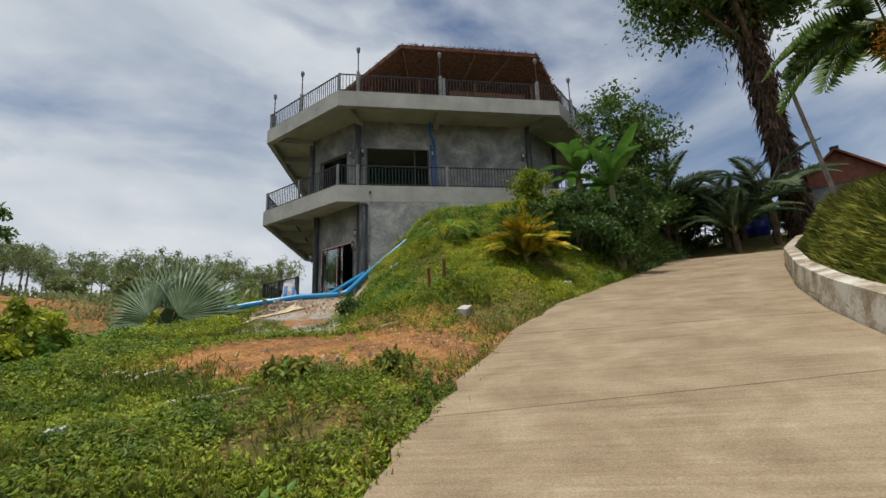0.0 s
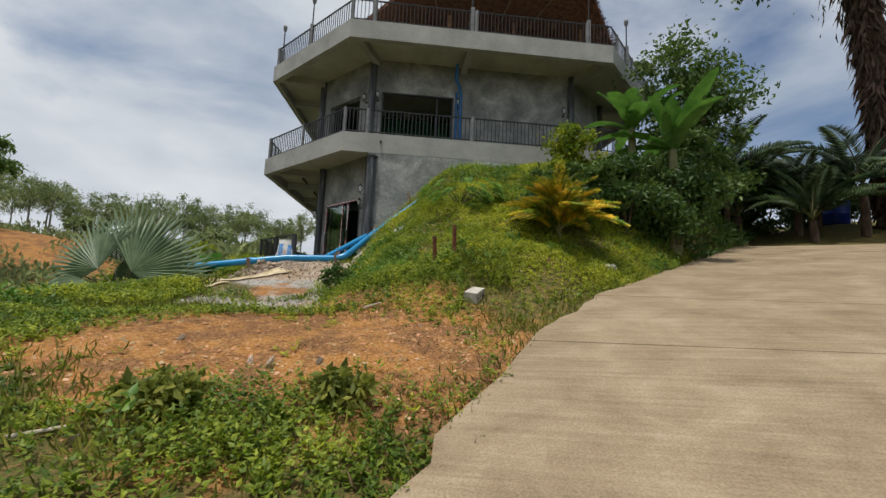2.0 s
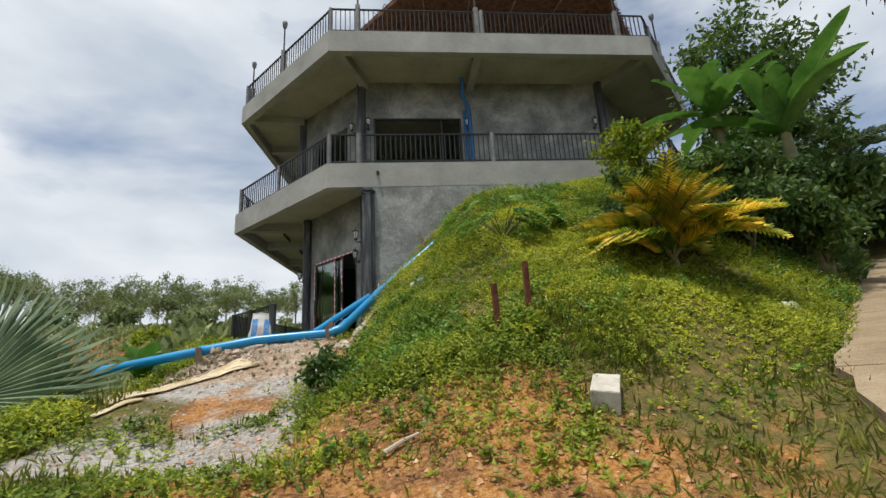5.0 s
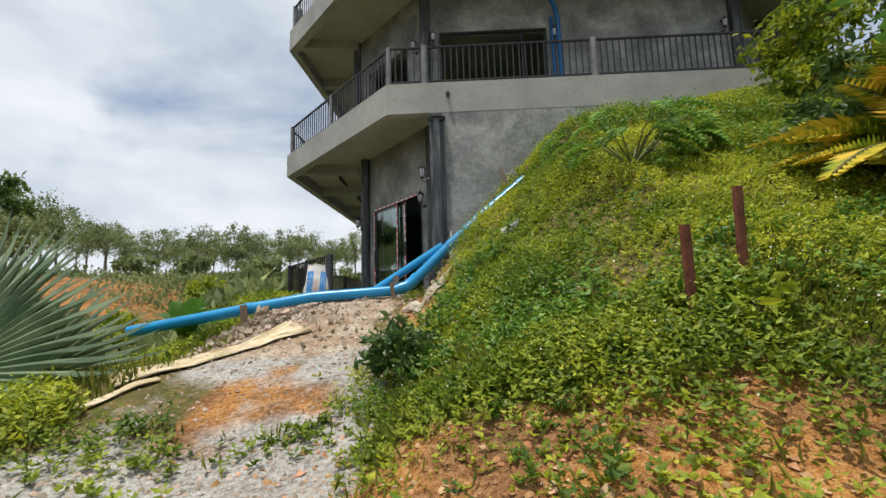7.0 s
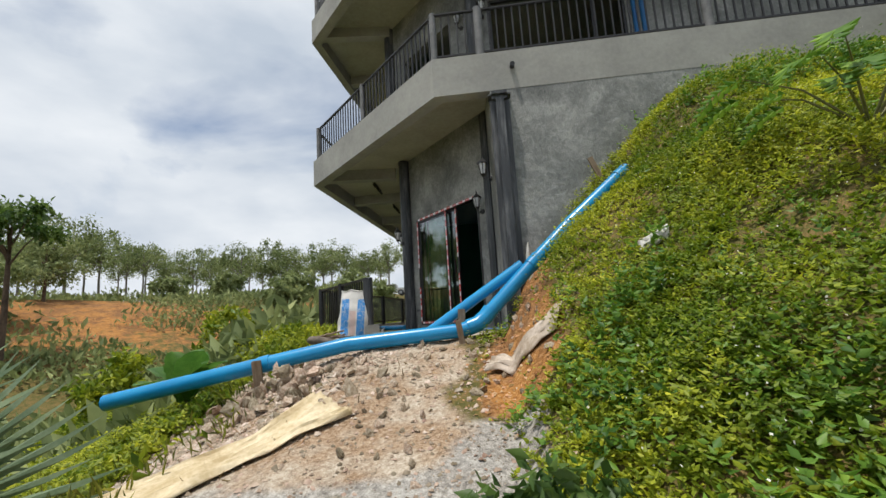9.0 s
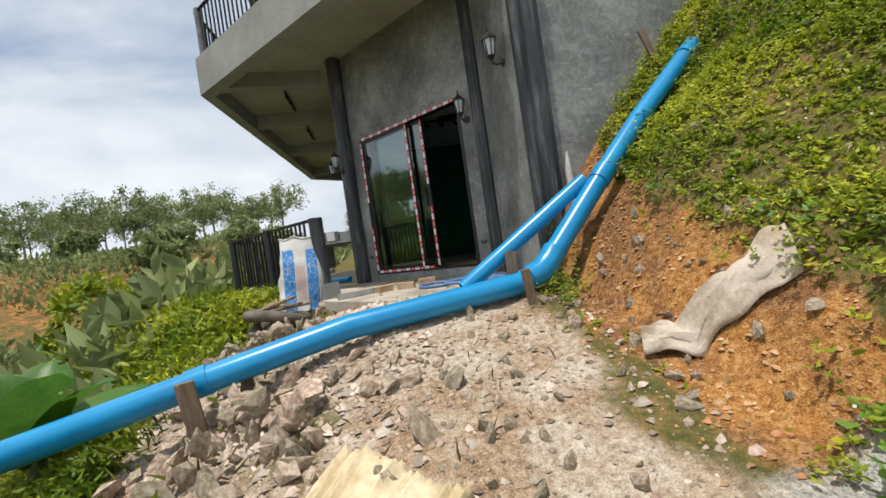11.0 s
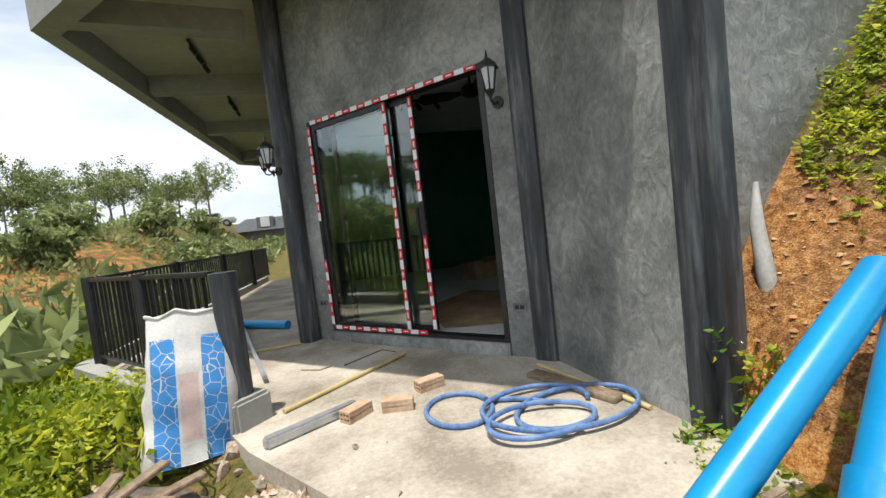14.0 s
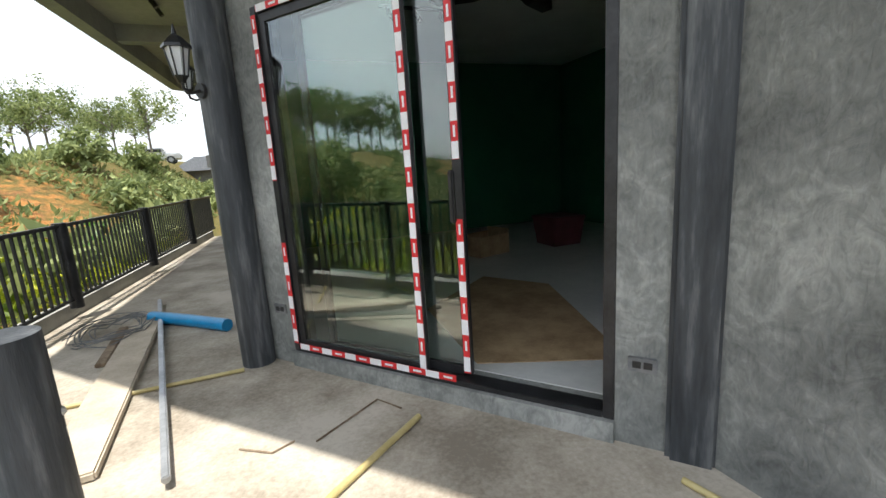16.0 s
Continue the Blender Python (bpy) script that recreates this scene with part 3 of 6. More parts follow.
# ---- more materials ----
M_LEAF = material("creeper_leaf", two((0.12, 0.20, 0.010), (0.42, 0.46, 0.035), 0.38, 0.62), 0.9, 0.55, bump=0, island=0.45, trans=0.42, fine=5)
M_WEED = material("weed_leaf", two((0.06, 0.15, 0.015), (0.17, 0.31, 0.04), 0.38, 0.62), 1.2, 0.5, bump=0, island=0.35, trans=0.35, fine=5)
M_TURF = material("turf_leaf", two((0.07, 0.14, 0.01), (0.28, 0.35, 0.03), 0.38, 0.62), 1.1, 0.55, bump=0, island=0.45, trans=0.4, fine=5)
M_SEED = material("flower_head", two((0.5, 0.5, 0.38), (0.7, 0.7, 0.6)), 3, 0.8, bump=0, island=0.2)
M_GRASS = material("grass_blade", two((0.11, 0.15, 0.018), (0.32, 0.33, 0.06)), 0.8, 0.6, bump=0, island=0.45, trans=0.42, fine=4)
M_DRY = material("dry_straw", two((0.16, 0.10, 0.045), (0.34, 0.24, 0.12)), 3, 0.9, bump=0, island=0.4)
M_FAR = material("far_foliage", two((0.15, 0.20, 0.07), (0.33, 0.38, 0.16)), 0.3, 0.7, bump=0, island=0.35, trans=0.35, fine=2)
M_TREE = material("tree_leaf", two((0.045, 0.10, 0.02), (0.13, 0.21, 0.04)), 0.8, 0.5, bump=0, island=0.4, trans=0.35, fine=4)
# palm green darkened well below tree_leaf: shade put into the colour
M_SHADELEAF = material("shaded_palm_leaf", two((0.02, 0.045, 0.014), (0.06, 0.10, 0.03)), 2, 0.5, bump=0, island=0.3, trans=0.1)
M_YELLOW = material("yellow_palm_leaf", [(0.38, (0.10, 0.20, 0.02)), (0.48, (0.26, 0.34, 0.02)), (0.60, (0.66, 0.50, 0.04))], 1.6, 0.5, bump=0, island=0.35, trans=0.25, fine=3)
M_FAN = material("fan_palm_leaf", two((0.09, 0.15, 0.075), (0.20, 0.26, 0.145)), 3, 0.45, bump=0.1, island=0.2, trans=0.15)
M_BANANA = material("banana_leaf", two((0.05, 0.14, 0.02), (0.12, 0.25, 0.04)), 3, 0.4, bump=0.2, stretch=(1, 1, 1), trans=0.42)
M_STEM = material("green_stem", two((0.09, 0.10, 0.03), (0.16, 0.15, 0.06)), 8, 0.6)
M_BARK = material("bark", two((0.06, 0.04, 0.028), (0.17, 0.115, 0.08)), 5, 0.95, bump=0.9, fine=30, stretch=(1, 1, 0.3))
M_PALEBARK = material("pale_bark", two((0.16, 0.14, 0.115), (0.30, 0.27, 0.23)), 4, 0.9, bump=0.5)
M_STONE = material("rubble_stone", [(0.3, (0.19, 0.125, 0.075)), (0.5, (0.36, 0.285, 0.205)), (0.7, (0.52, 0.46, 0.38))], 6, 0.9, bump=0.5, obj=0.35)
M_PEBBLE = material("pebbles", [(0.3, (0.15, 0.10, 0.065)), (0.7, (0.42, 0.34, 0.26))], 3, 0.9, bump=0.2, island=0.45)
M_CHIP = material("stone_chips", [(0.3, (0.22, 0.15, 0.10)), (0.5, (0.40, 0.32, 0.25)), (0.7, (0.58, 0.52, 0.45))], 5, 0.95, bump=0.3, island=0.35)
M_CLOD = material("soil_clods", [(0.3, (0.20, 0.095, 0.035)), (0.5, (0.37, 0.20, 0.085)), (0.7, (0.52, 0.38, 0.23))], 4, 0.95, bump=0.3, island=0.4)
M_BRICK = material("pink_brick", two((0.42, 0.27, 0.17), (0.60, 0.44, 0.31)), 10, 0.9, bump=0.4, obj=0.1)
M_WOOD = material("weathered_wood", two((0.14, 0.095, 0.06), (0.30, 0.23, 0.16)), 5, 0.85, bump=0.5, fine=40, stretch=(1, 1, 0.15))
M_PLANK = material("pale_plank", two((0.40, 0.34, 0.26), (0.56, 0.49, 0.39)), 4, 0.9, bump=0.3)
M_RUST = material("rusty_steel", two((0.09, 0.03, 0.018), (0.22, 0.075, 0.04)), 12, 0.85, bump=0.4)
M_ALU = material("galvanised", two((0.35, 0.36, 0.37), (0.5, 0.51, 0.52)), 9, 0.4, metal=0.6, bump=0.05)
M_YROD = material("yellow_conduit", two((0.45, 0.36, 0.15), (0.58, 0.49, 0.24)), 6, 0.5)
M_HOSE = material("blue_hose", two((0.06, 0.13, 0.30), (0.16, 0.26, 0.46)), 12, 0.5)
M_CLOTH = material("pale_sheet", two((0.48, 0.38, 0.22), (0.70, 0.60, 0.42)), 3, 0.9, bump=0.5, fine=24)
M_WHITE = material("white_cloth", two((0.42, 0.41, 0.37), (0.62, 0.61, 0.57)), 5, 0.85, bump=0.3)
M_BAG = material("paper_bag", two((0.34, 0.27, 0.2), (0.58, 0.5, 0.42)), 5, 0.9, bump=0.4)
M_TYRE = material("dusty_rubber", two((0.07, 0.058, 0.048), (0.18, 0.15, 0.12)), 9, 0.9, bump=0.5)
M_RED = material("red_tape", two((0.55, 0.02, 0.025), (0.68, 0.035, 0.04)), 9, 0.4, bump=0.05)
M_WTAPE = material("white_tape", two((0.72, 0.72, 0.74), (0.82, 0.82, 0.84)), 9, 0.4, bump=0.05)
M_CARD = material("cardboard", two((0.30, 0.20, 0.11), (0.50, 0.36, 0.21)), 4, 0.85, bump=0.3)
M_BIN = material("maroon_plastic", two((0.12, 0.035, 0.045), (0.17, 0.05, 0.06)), 4, 0.45)
M_BARREL = material("blue_barrel", two((0.01, 0.03, 0.22), (0.02, 0.05, 0.3)), 4, 0.4)
M_SHEDROOF = material("shed_brown", two((0.16, 0.055, 0.035), (0.24, 0.09, 0.06)), 4, 0.8)
M_CAR_W = material("white_car_paint", two((0.7, 0.7, 0.7), (0.78, 0.78, 0.78)), 3, 0.25, bump=0)
M_CAR_B = material("blue_car_paint", two((0.02, 0.05, 0.2), (0.03, 0.07, 0.26)), 3, 0.25, bump=0)
M_ORANGE = material("orange_fruit", two((0.55, 0.2, 0.02), (0.7, 0.32, 0.04)), 9, 0.5, island=0.2)
M_BLOCK = material("concrete_block", two((0.40, 0.37, 0.31), (0.56, 0.52, 0.45)), 10, 0.95, bump=0.6, fine=60)
M_LGLASS = material("frosted_glass", two((0.55, 0.57, 0.6), (0.66, 0.68, 0.7)), 4, 0.25, bump=0)


def sack_material():
    """White woven sack with blue printed side bands and a pale red middle."""
    m = material("printed_sack", two((0.46, 0.455, 0.43), (0.64, 0.63, 0.60)), 6, 0.7, bump=0.3)
    n, l = m.node_tree.nodes, m.node_tree.links
    bsdf = n["Principled BSDF"]
    src = bsdf.inputs["Base Color"].links[0].from_socket
    sep = n.new("ShaderNodeSeparateXYZ")
    co = n.new("ShaderNodeTexCoord")
    l.new(co.outputs["Object"], sep.inputs[0])

    def band(sock, lo, hi):
        a = n.new("ShaderNodeMath")
        a.operation = "COMPARE"
        a.inputs[1].default_value, a.inputs[2].default_value = (lo + hi) / 2, (hi - lo) / 2
        l.new(sock, a.inputs[0])
        return a.outputs[0]

    def both(p, q, op="MULTIPLY"):
        a = n.new("ShaderNodeMath")
        a.operation = op
        l.new(p, a.inputs[0])
        l.new(q, a.inputs[1])
        return a.outputs[0]

    ax = n.new("ShaderNodeMath")
    ax.operation = "ABSOLUTE"
    l.new(sep.outputs["X"], ax.inputs[0])
    blue = both(band(ax.outputs[0], 0.065, 0.185), band(sep.outputs["Z"], -0.1, 0.70))
    ring = n.new("ShaderNodeTexVoronoi")
    ring.feature = "DISTANCE_TO_EDGE"
    ring.inputs["Scale"].default_value = 16
    l.new(co.outputs["Object"], ring.inputs["Vector"])
    gt = n.new("ShaderNodeMath")
    gt.operation = "GREATER_THAN"
    gt.inputs[1].default_value = 0.022
    l.new(ring.outputs["Distance"], gt.inputs[0])
    blue = both(blue, gt.outputs[0])
    pink = both(band(sep.outputs["X"], -0.05, 0.045), band(sep.outputs["Z"], 0.12, 0.5))

    def mix(f, a, col, k):
        x = n.new("ShaderNodeMix")
        x.data_type = "RGBA"
        s = n.new("ShaderNodeMath")
        s.operation = "MULTIPLY"
        s.inputs[1].default_value = k
        l.new(f, s.inputs[0])
        l.new(s.outputs[0], x.inputs["Factor"])
        l.new(a, x.inputs["A"])
        x.inputs["B"].default_value = (*col, 1)
        return x.outputs["Result"]

    l.new(mix(pink, mix(blue, src, (0.015, 0.20, 0.52), 0.95), (0.55, 0.25, 0.2), 0.4), bsdf.inputs["Base Color"])
    return m


M_SACK = sack_material()
RNG = np.random.RandomState(5)


def gz(x, y):
    return float(ground_z(x, y))


# ---- columns ----


def round_column(x, y, z0, z1, r, mat, label, cap=True):
    t = thing("column", (x, y, z0), label, "column")
    h = z1 - z0
    part("shaft", Geo().tube([(0, 0, 0), (0, 0, h)], r, 20), mat, t, smooth=True)
    if cap:
        part("collar", Geo().tube([(0, 0, h - 0.09), (0, 0, h - 0.03), (0, 0, h - 0.005)], [r * 1.06, r * 1.12, r * 1.06], 20), mat, t, smooth=True)
    return t


round_column(-1.21, 18.145, FL, S1B + 0.28, 0.11, M_DARK, "dark grey rendered round column beside the sliding door")
c = thing("column", (0.78, 14.95, 3.9), "dark streaked corner column with a moulded collar", "column")
part("shaft", Geo().box((0, 0, 1.8), (0.27, 0.24, 3.6), bev=0.08), M_DARK, c)
part("collar", Geo().box((0, 0, 3.58), (0.31, 0.28, 0.12), bev=0.05), M_DARK, c)
c = thing("column", (*on_door(0.055, 0.0), FL - 0.1), "dark rendered pilaster on the door wall", "column")
ang = math.atan2(DD.y, DD.x)
part("shaft", Geo().box((0, 0, 1.85), (0.19, 0.09, 3.7), Matrix.Rotation(ang, 4, "Z"), bev=0.02), M_DARK, c)
for x, y in ((0.50, 16.62), (-1.52, 18.66), (7.46, 16.62), (9.42, 18.56), (-1.40, 21.0)):
    round_column(x, y, S1T - 0.02, S2B + 0.28, 0.12, M_DARK, "dark rendered balcony column", False)
for y in (21.3, 24.4):
    round_column(-1.36 + (y - 18) * 0.012, y, FL, S1B + 0.28, 0.12, M_DARK, "dark round column along the terrace wall")

# ---- railings ----
BAL = {}


def railing(p, q, z, h, label, posts=(), post_r=0.045, gap=0.115, mat=M_BLACK, post_h=0.0, post_mat=None, group=""):
    """A metal railing from p to q: top rail, bottom rail, balusters and posts."""
    p, q = Vector((*p, z)), Vector((*q, z))
    d = q - p
    L = d.length
    m = Matrix.Translation(p) @ Matrix.Rotation(math.atan2(d.y, d.x), 4, "Z")
    t = thing("railing", m, label, "railing", group)
    part("top_rail", Geo().box((L / 2, 0, h), (L, 0.05, 0.035), bev=0.008), mat, t)
    part("bottom_rail", Geo().box((L / 2, 0, 0.07), (L, 0.03, 0.03), bev=0.004), mat, t)
    key = round(h, 3)
    if key not in BAL:
        BAL[key] = Geo().box((0, 0, (h + 0.07) / 2), (0.02, 0.02, h - 0.1)).data("baluster", mat)
    n = max(1, int(L / gap))
    for i in range(1, n):
        b = part("baluster", BAL[key], mat, t)
        b.location = (L * i / n, 0, 0)
    for s in posts:
        part("post", Geo().tube([(s, 0, -0.02), (s, 0, h + 0.03 + post_h)], post_r, 12), post_mat or mat, t, smooth=True)
    return t


R1 = inset(OUT, 0.09)
for z, h, tag in ((S1T, 0.75, "first floor"), (S2T, 0.70, "roof deck")):
    lab = "black metal balcony railing of the " + tag
    railing(R1[0], R1[1], z, h, lab, (0.02, 2.3, 4.5), post_mat=M_POST, post_r=0.05)
    railing(R1[0], R1[7], z, h, lab, (0.66, 3.82, 7.45), post_mat=M_POST, post_r=0.065)
    railing(R1[1], R1[2], z, h, lab, (2.6, 5.2, 7.8), post_mat=M_POST, post_r=0.05)
    railing(R1[7], R1[6], z, h, lab, (0.6, 2.3, 4.2), post_mat=M_POST, post_r=0.05)
# terrace railing with its round end post
railing((-1.66, 16.40), (-3.14, 18.16), FL + 0.14, 0.80, "black metal terrace railing on a low kerb", (1.1, 2.28), 0.05, 0.10)
railing((-3.14, 18.18), (-2.55, 26.2), FL + 0.14, 0.80, "long black metal terrace railing on a low kerb", (2.0, 4.1, 6.2), 0.06, 0.10)
t = thing("end_post", (-1.55, 16.24, FL - 0.3), "dark round railing end post on a square cement base", "post")
part("base", Geo().box((0, 0, 0.24), (0.26, 0.26, 0.48), Matrix.Rotation(0.8, 4, "Z"), bev=0.02), M_FASCIA, t, "square grey cement base")
part("shaft", Geo().tube([(0, 0, 0.46), (0, 0, 1.25)], 0.08, 20), M_DARK, t, smooth=True)

# lamp poles on the roof deck
pole = thing("lamp_pole", (0.57, 15.1, S2T), "thin dark lamp pole standing on the deck railing post", "lamp", "deck lamp poles")
part("post", Geo().box((0, 0, 0.42), (0.12, 0.12, 0.84), bev=0.01), M_POST, pole)
part("pole", Geo().tube([(0, 0, 0.84), (0, 0, 1.62)], 0.022, 8), M_BLACK, pole)
part("head", Geo().tube([(0, 0, 1.60), (0, 0, 1.66), (0, 0, 1.76), (0, 0, 1.82), (0, 0, 1.87)], [0.03, 0.06, 0.075, 0.07, 0.015], 10), M_POST, pole, "small globe lantern", True)
for x, y in ((3.6, 15.1), (7.41, 15.1), (-1.7, 16.8), (-3.15, 18.6), (9.3, 16.2)):
    copy_thing(pole, Matrix.Translation((x, y, S2T)))

# ---- wall lanterns ----


def lantern(m, label):
    """A carriage lantern on a curled bracket; +y points out of the wall."""
    t = thing("wall_lantern", m, label, "lamp", "wall lanterns")
    part("back_plate", Geo().tube([(0, 0.002, -0.13), (0, 0.022, -0.13)], 0.045, 14), M_BLACK, t, smooth=True)
    part("bracket", Geo().tube([(0, 0.02, -0.13), (0, 0.07, -0.15), (0, 0.115, -0.13), (0, 0.12, -0.09)], 0.010, 8), M_BLACK, t, smooth=True)
    part("glass", Geo().tube([(0, 0.12, -0.06), (0, 0.12, 0.09)], [0.034, 0.062], 6), M_LGLASS, t, "frosted tapered glass")
    part("cup", Geo().tube([(0, 0.12, -0.10), (0, 0.12, -0.06)], [0.018, 0.042], 6), M_BLACK, t)
    part("roof", Geo().tube([(0, 0.12, 0.088), (0, 0.12, 0.105), (0, 0.12, 0.15), (0, 0.12, 0.165), (0, 0.12, 0.22)], [0.082, 0.08, 0.035, 0.014, 0.004], 6), M_BLACK, t)
    for k in range(6):
        a = k * math.pi / 3
        part("cage_bar", Geo().tube([(0.036 * math.cos(a), 0.12 + 0.036 * math.sin(a), -0.065), (0.064 * math.cos(a), 0.12 + 0.064 * math.sin(a), 0.09)], 0.005, 5), M_BLACK, t)
    return t


def facing(x, y, z, nxx, nyy):
    return Matrix.Translation((x, y, z)) @ Matrix.Rotation(math.atan2(-nxx, nyy), 4, "Z")


lamp = lantern(facing(*on_door(0.25, 0.0), 6.34, DN.x, DN.y), "black carriage lantern on the door wall")
for x, y, z, a, b in ((-1.285, 18.07, 6.22, DN.x, DN.y), (0.60, 15.14, 6.52, -1, 0), (0.69, 16.66, 10.15, 0, -1), (3.42, 16.66, 10.12, 0, -1), (7.18, 16.66, 10.15, 0, -1),
                      (0.30, 16.9, 10.15, DN.x, DN.y), (-1.45, 19.4, 6.4, -1, 0)):
    o = copy_thing(lamp, facing(x, y, z, a, b))
    o["label"] = "black carriage lantern on the cement wall"

# ceiling track spots under the balcony
for y in (19.6, 21.8):
    t = thing("track_light", (-2.2, y, S1B + 0.30), "black track with three spot lights under the balcony", "lamp", "track lights")
    part("track", Geo().box((0, 0, -0.02), (0.03, 0.8, 0.03)), M_BLACK, t)
    for k in (-0.3, 0, 0.3):
        part("spot", Geo().tube([(0, k, -0.03), (0, k, -0.07), (0.05, k, -0.15)], [0.012, 0.03, 0.03], 10), M_BLACK, t)

# ---- sliding door ----
door = thing("door_1", Matrix.Translation((*on_door(DS1, -0.05), DZ0)) @ Matrix.Rotation(math.atan2(-DD.y, -DD.x), 4, "Z"), "black framed sliding glass door, half open, edged with red and white tape", "door", kind="structure")
DW, DH = DS1 - DS0, DZ1 - DZ0
for nm, cx, cz, sx, sz in (("jamb", 0.025, DH / 2, 0.05, DH), ("jamb", DW - 0.025, DH / 2, 0.05, DH), ("head", DW / 2, DH - 0.02, DW - 0.1, 0.04), ("track", DW / 2, 0.015, DW - 0.1, 0.03)):
    part(nm, Geo().box((cx, 0, cz), (sx, 0.11, sz), bev=0.004), M_BLACK, door)
for u0, u1, dy in ((0.05, 1.06, -0.028), (0.27, 1.31, 0.028)):
    leaf = part("sliding_leaf", Geo().box((u0 + 0.025, dy, DH / 2), (0.05, 0.03, DH - 0.09)).box((u1 - 0.025, dy, DH / 2), (0.05, 0.03, DH - 0.09)).box(((u0 + u1) / 2, dy, 0.06), (u1 - u0 - 0.1, 0.03, 0.05)).box(((u0 + u1) / 2, dy, DH - 0.065), (u1 - u0 - 0.1, 0.03, 0.05)), M_BLACK, door)
    pane = part("pane", Geo().box(((u0 + u1) / 2, dy, DH / 2), (u1 - u0 - 0.1, 0.006, DH - 0.18)), M_GLASS, leaf, "tinted glass")
    pane.visible_shadow = False
part("handle", Geo().box((1.29, 0.0 - 0.06, 1.02), (0.03, 0.03, 0.26), bev=0.008), M_BLACK, door)


def tape(p, q, y):
    """Red tape on a frame bar from p to q, with its white stretches as pieces."""
    a, b = Vector((p[0], y, p[1])), Vector((q[0], y, q[1]))
    L = (b - a).length
    up = abs(b.z - a.z) > abs(b.x - a.x)
    base = part("tape", Geo().box((a + b) / 2, (0.038, 0.002, L) if up else (L, 0.002, 0.038)), M_RED, door, "red and white barrier tape")
    n = int(L / 0.18)
    for i in range(n):
        c = a + (b - a) * ((i + 0.25) / n)
        part("white_band", Geo().box(c - Vector((0, 0.002, 0)), (0.039, 0.002, 0.085) if up else (0.085, 0.002, 0.039)), M_WTAPE, base)
    for i in range(n):
        c = a + (b - a) * ((i + 0.75) / n)
        part("print_bar", Geo().box(c - Vector((0, 0.002, 0)), (0.012, 0.001, 0.055) if up else (0.055, 0.001, 0.012)), M_WTAPE, base)


for p, q, y in (((0.03, 0.06), (0.03, 0.75), -0.060), ((0.03, 1.15), (0.03, DH - 0.05), -0.060), ((1.035, 0.05), (1.035, DH - 0.05), -0.046), ((1.285, 0.05), (1.285, 0.90), 0.010), ((1.285, 1.2), (1.285, DH - 0.05), 0.010),
                ((0.06, DH - 0.02), (DW - 0.05, DH - 0.02), -0.060), ((0.06, 0.045), (1.25, 0.045), -0.062)):
    tape(p, q, y)
for s in (0.245, 2.49):
    t = thing("wall_socket", facing(*on_door(s, 0.0), 4.67, DN.x, DN.y), "dark grey double wall socket on the cement wall", "socket", "wall sockets")
    part("plate", Geo().box((0, 0.006, 0), (0.115, 0.012, 0.068), bev=0.004), M_POST, t)
    for k in (-0.022, 0.022):
        part("outlet", Geo().box((k, 0.0125, 0), (0.034, 0.003, 0.03)), M_BLACK, t)
t = thing("socket_spout", (1.0, 15.0, 7.95), "short dark drain spout in the wall", "pipe")
part("tube", Geo().tube([(0, 0.02, 0), (0, -0.09, -0.01)], 0.035, 10), M_BLACK, t, smooth=True)

# upper window frame and half open shutters
w = thing("window_1", (0.82, 16.72, WZ0), "wide dark framed opening on the first floor", "window", kind="structure")
for c, s in (((1.23, 0, 2.02), (2.46, 0.06, 0.05)), ((0.025, 0, 1.0), (0.05, 0.06, 2.0)), ((2.435, 0, 1.0), (0.05, 0.06, 2.0)), ((1.9, 0.03, 1.0), (0.05, 0.03, 2.0))):
    part("window_frame", Geo().box(c, s), M_BLACK, w)
t = thing("downpipe", (3.5, 16.45, S1T), "blue plastic downpipe on the upper wall with a bend", "pipe")
part("pipe", Geo().tube([(0.02, 0.05, 0), (0, 0.05, 2.2), (-0.06, -0.02, 2.45), (-0.2, -0.18, 2.6), (-0.2, -0.3, 3.1)], 0.055, 12), M_PIPE2, t, smooth=True)
part("pipe", Geo().tube([(-0.12, 0.1, 0), (-0.13, 0.1, 2.3)], 0.04, 12), M_PIPE2, t, smooth=True)

# ---- thatched hut on the roof deck ----
hut = thing("thatched_hut", (0, 0, S2T), "open hut with a ragged brown thatched roof on the deck", "hut")
for x in (1.0, 3.1, 5.6, 8.3):
    part("post", Geo().tube([(x, 17.8, 0), (x, 17.8, 2.4)], 0.06, 8), M_BAMBOO, hut)
part("bamboo_wall", Geo().box((6.3, 18.2, 1.1), (3.6, 0.06, 2.2)), M_BAMBOO, hut, "woven bamboo wall")
part("bamboo_wall", Geo().box((1.8, 18.5, 1.1), (2.2, 0.06, 2.2)), M_WOOD, hut)
for k in range(0, 12, 3):
    part("rafter", Geo().tube([(2.3 + k * 0.5, 16.3, 2.68), (2.9 + k * 0.4, 20, 3.4)], 0.03, 6), M_WOOD, hut)
vs = [(2.2, 16.1, 2.86), (7.95, 16.1, 2.84), (9.6, 17.6, 1.6), (-0.1, 17.2, 1.4), (3.2, 20.5, 3.7), (7.4, 20.5, 3.6), (9.7, 24, 1.7), (-0.2, 24, 1.5)]
fs = [(0, 1, 5, 4), (0, 4, 7, 3), (1, 2, 6, 5), (4, 5, 6, 7)]
lo = [(x, y, z - 0.16) for x, y, z in vs]
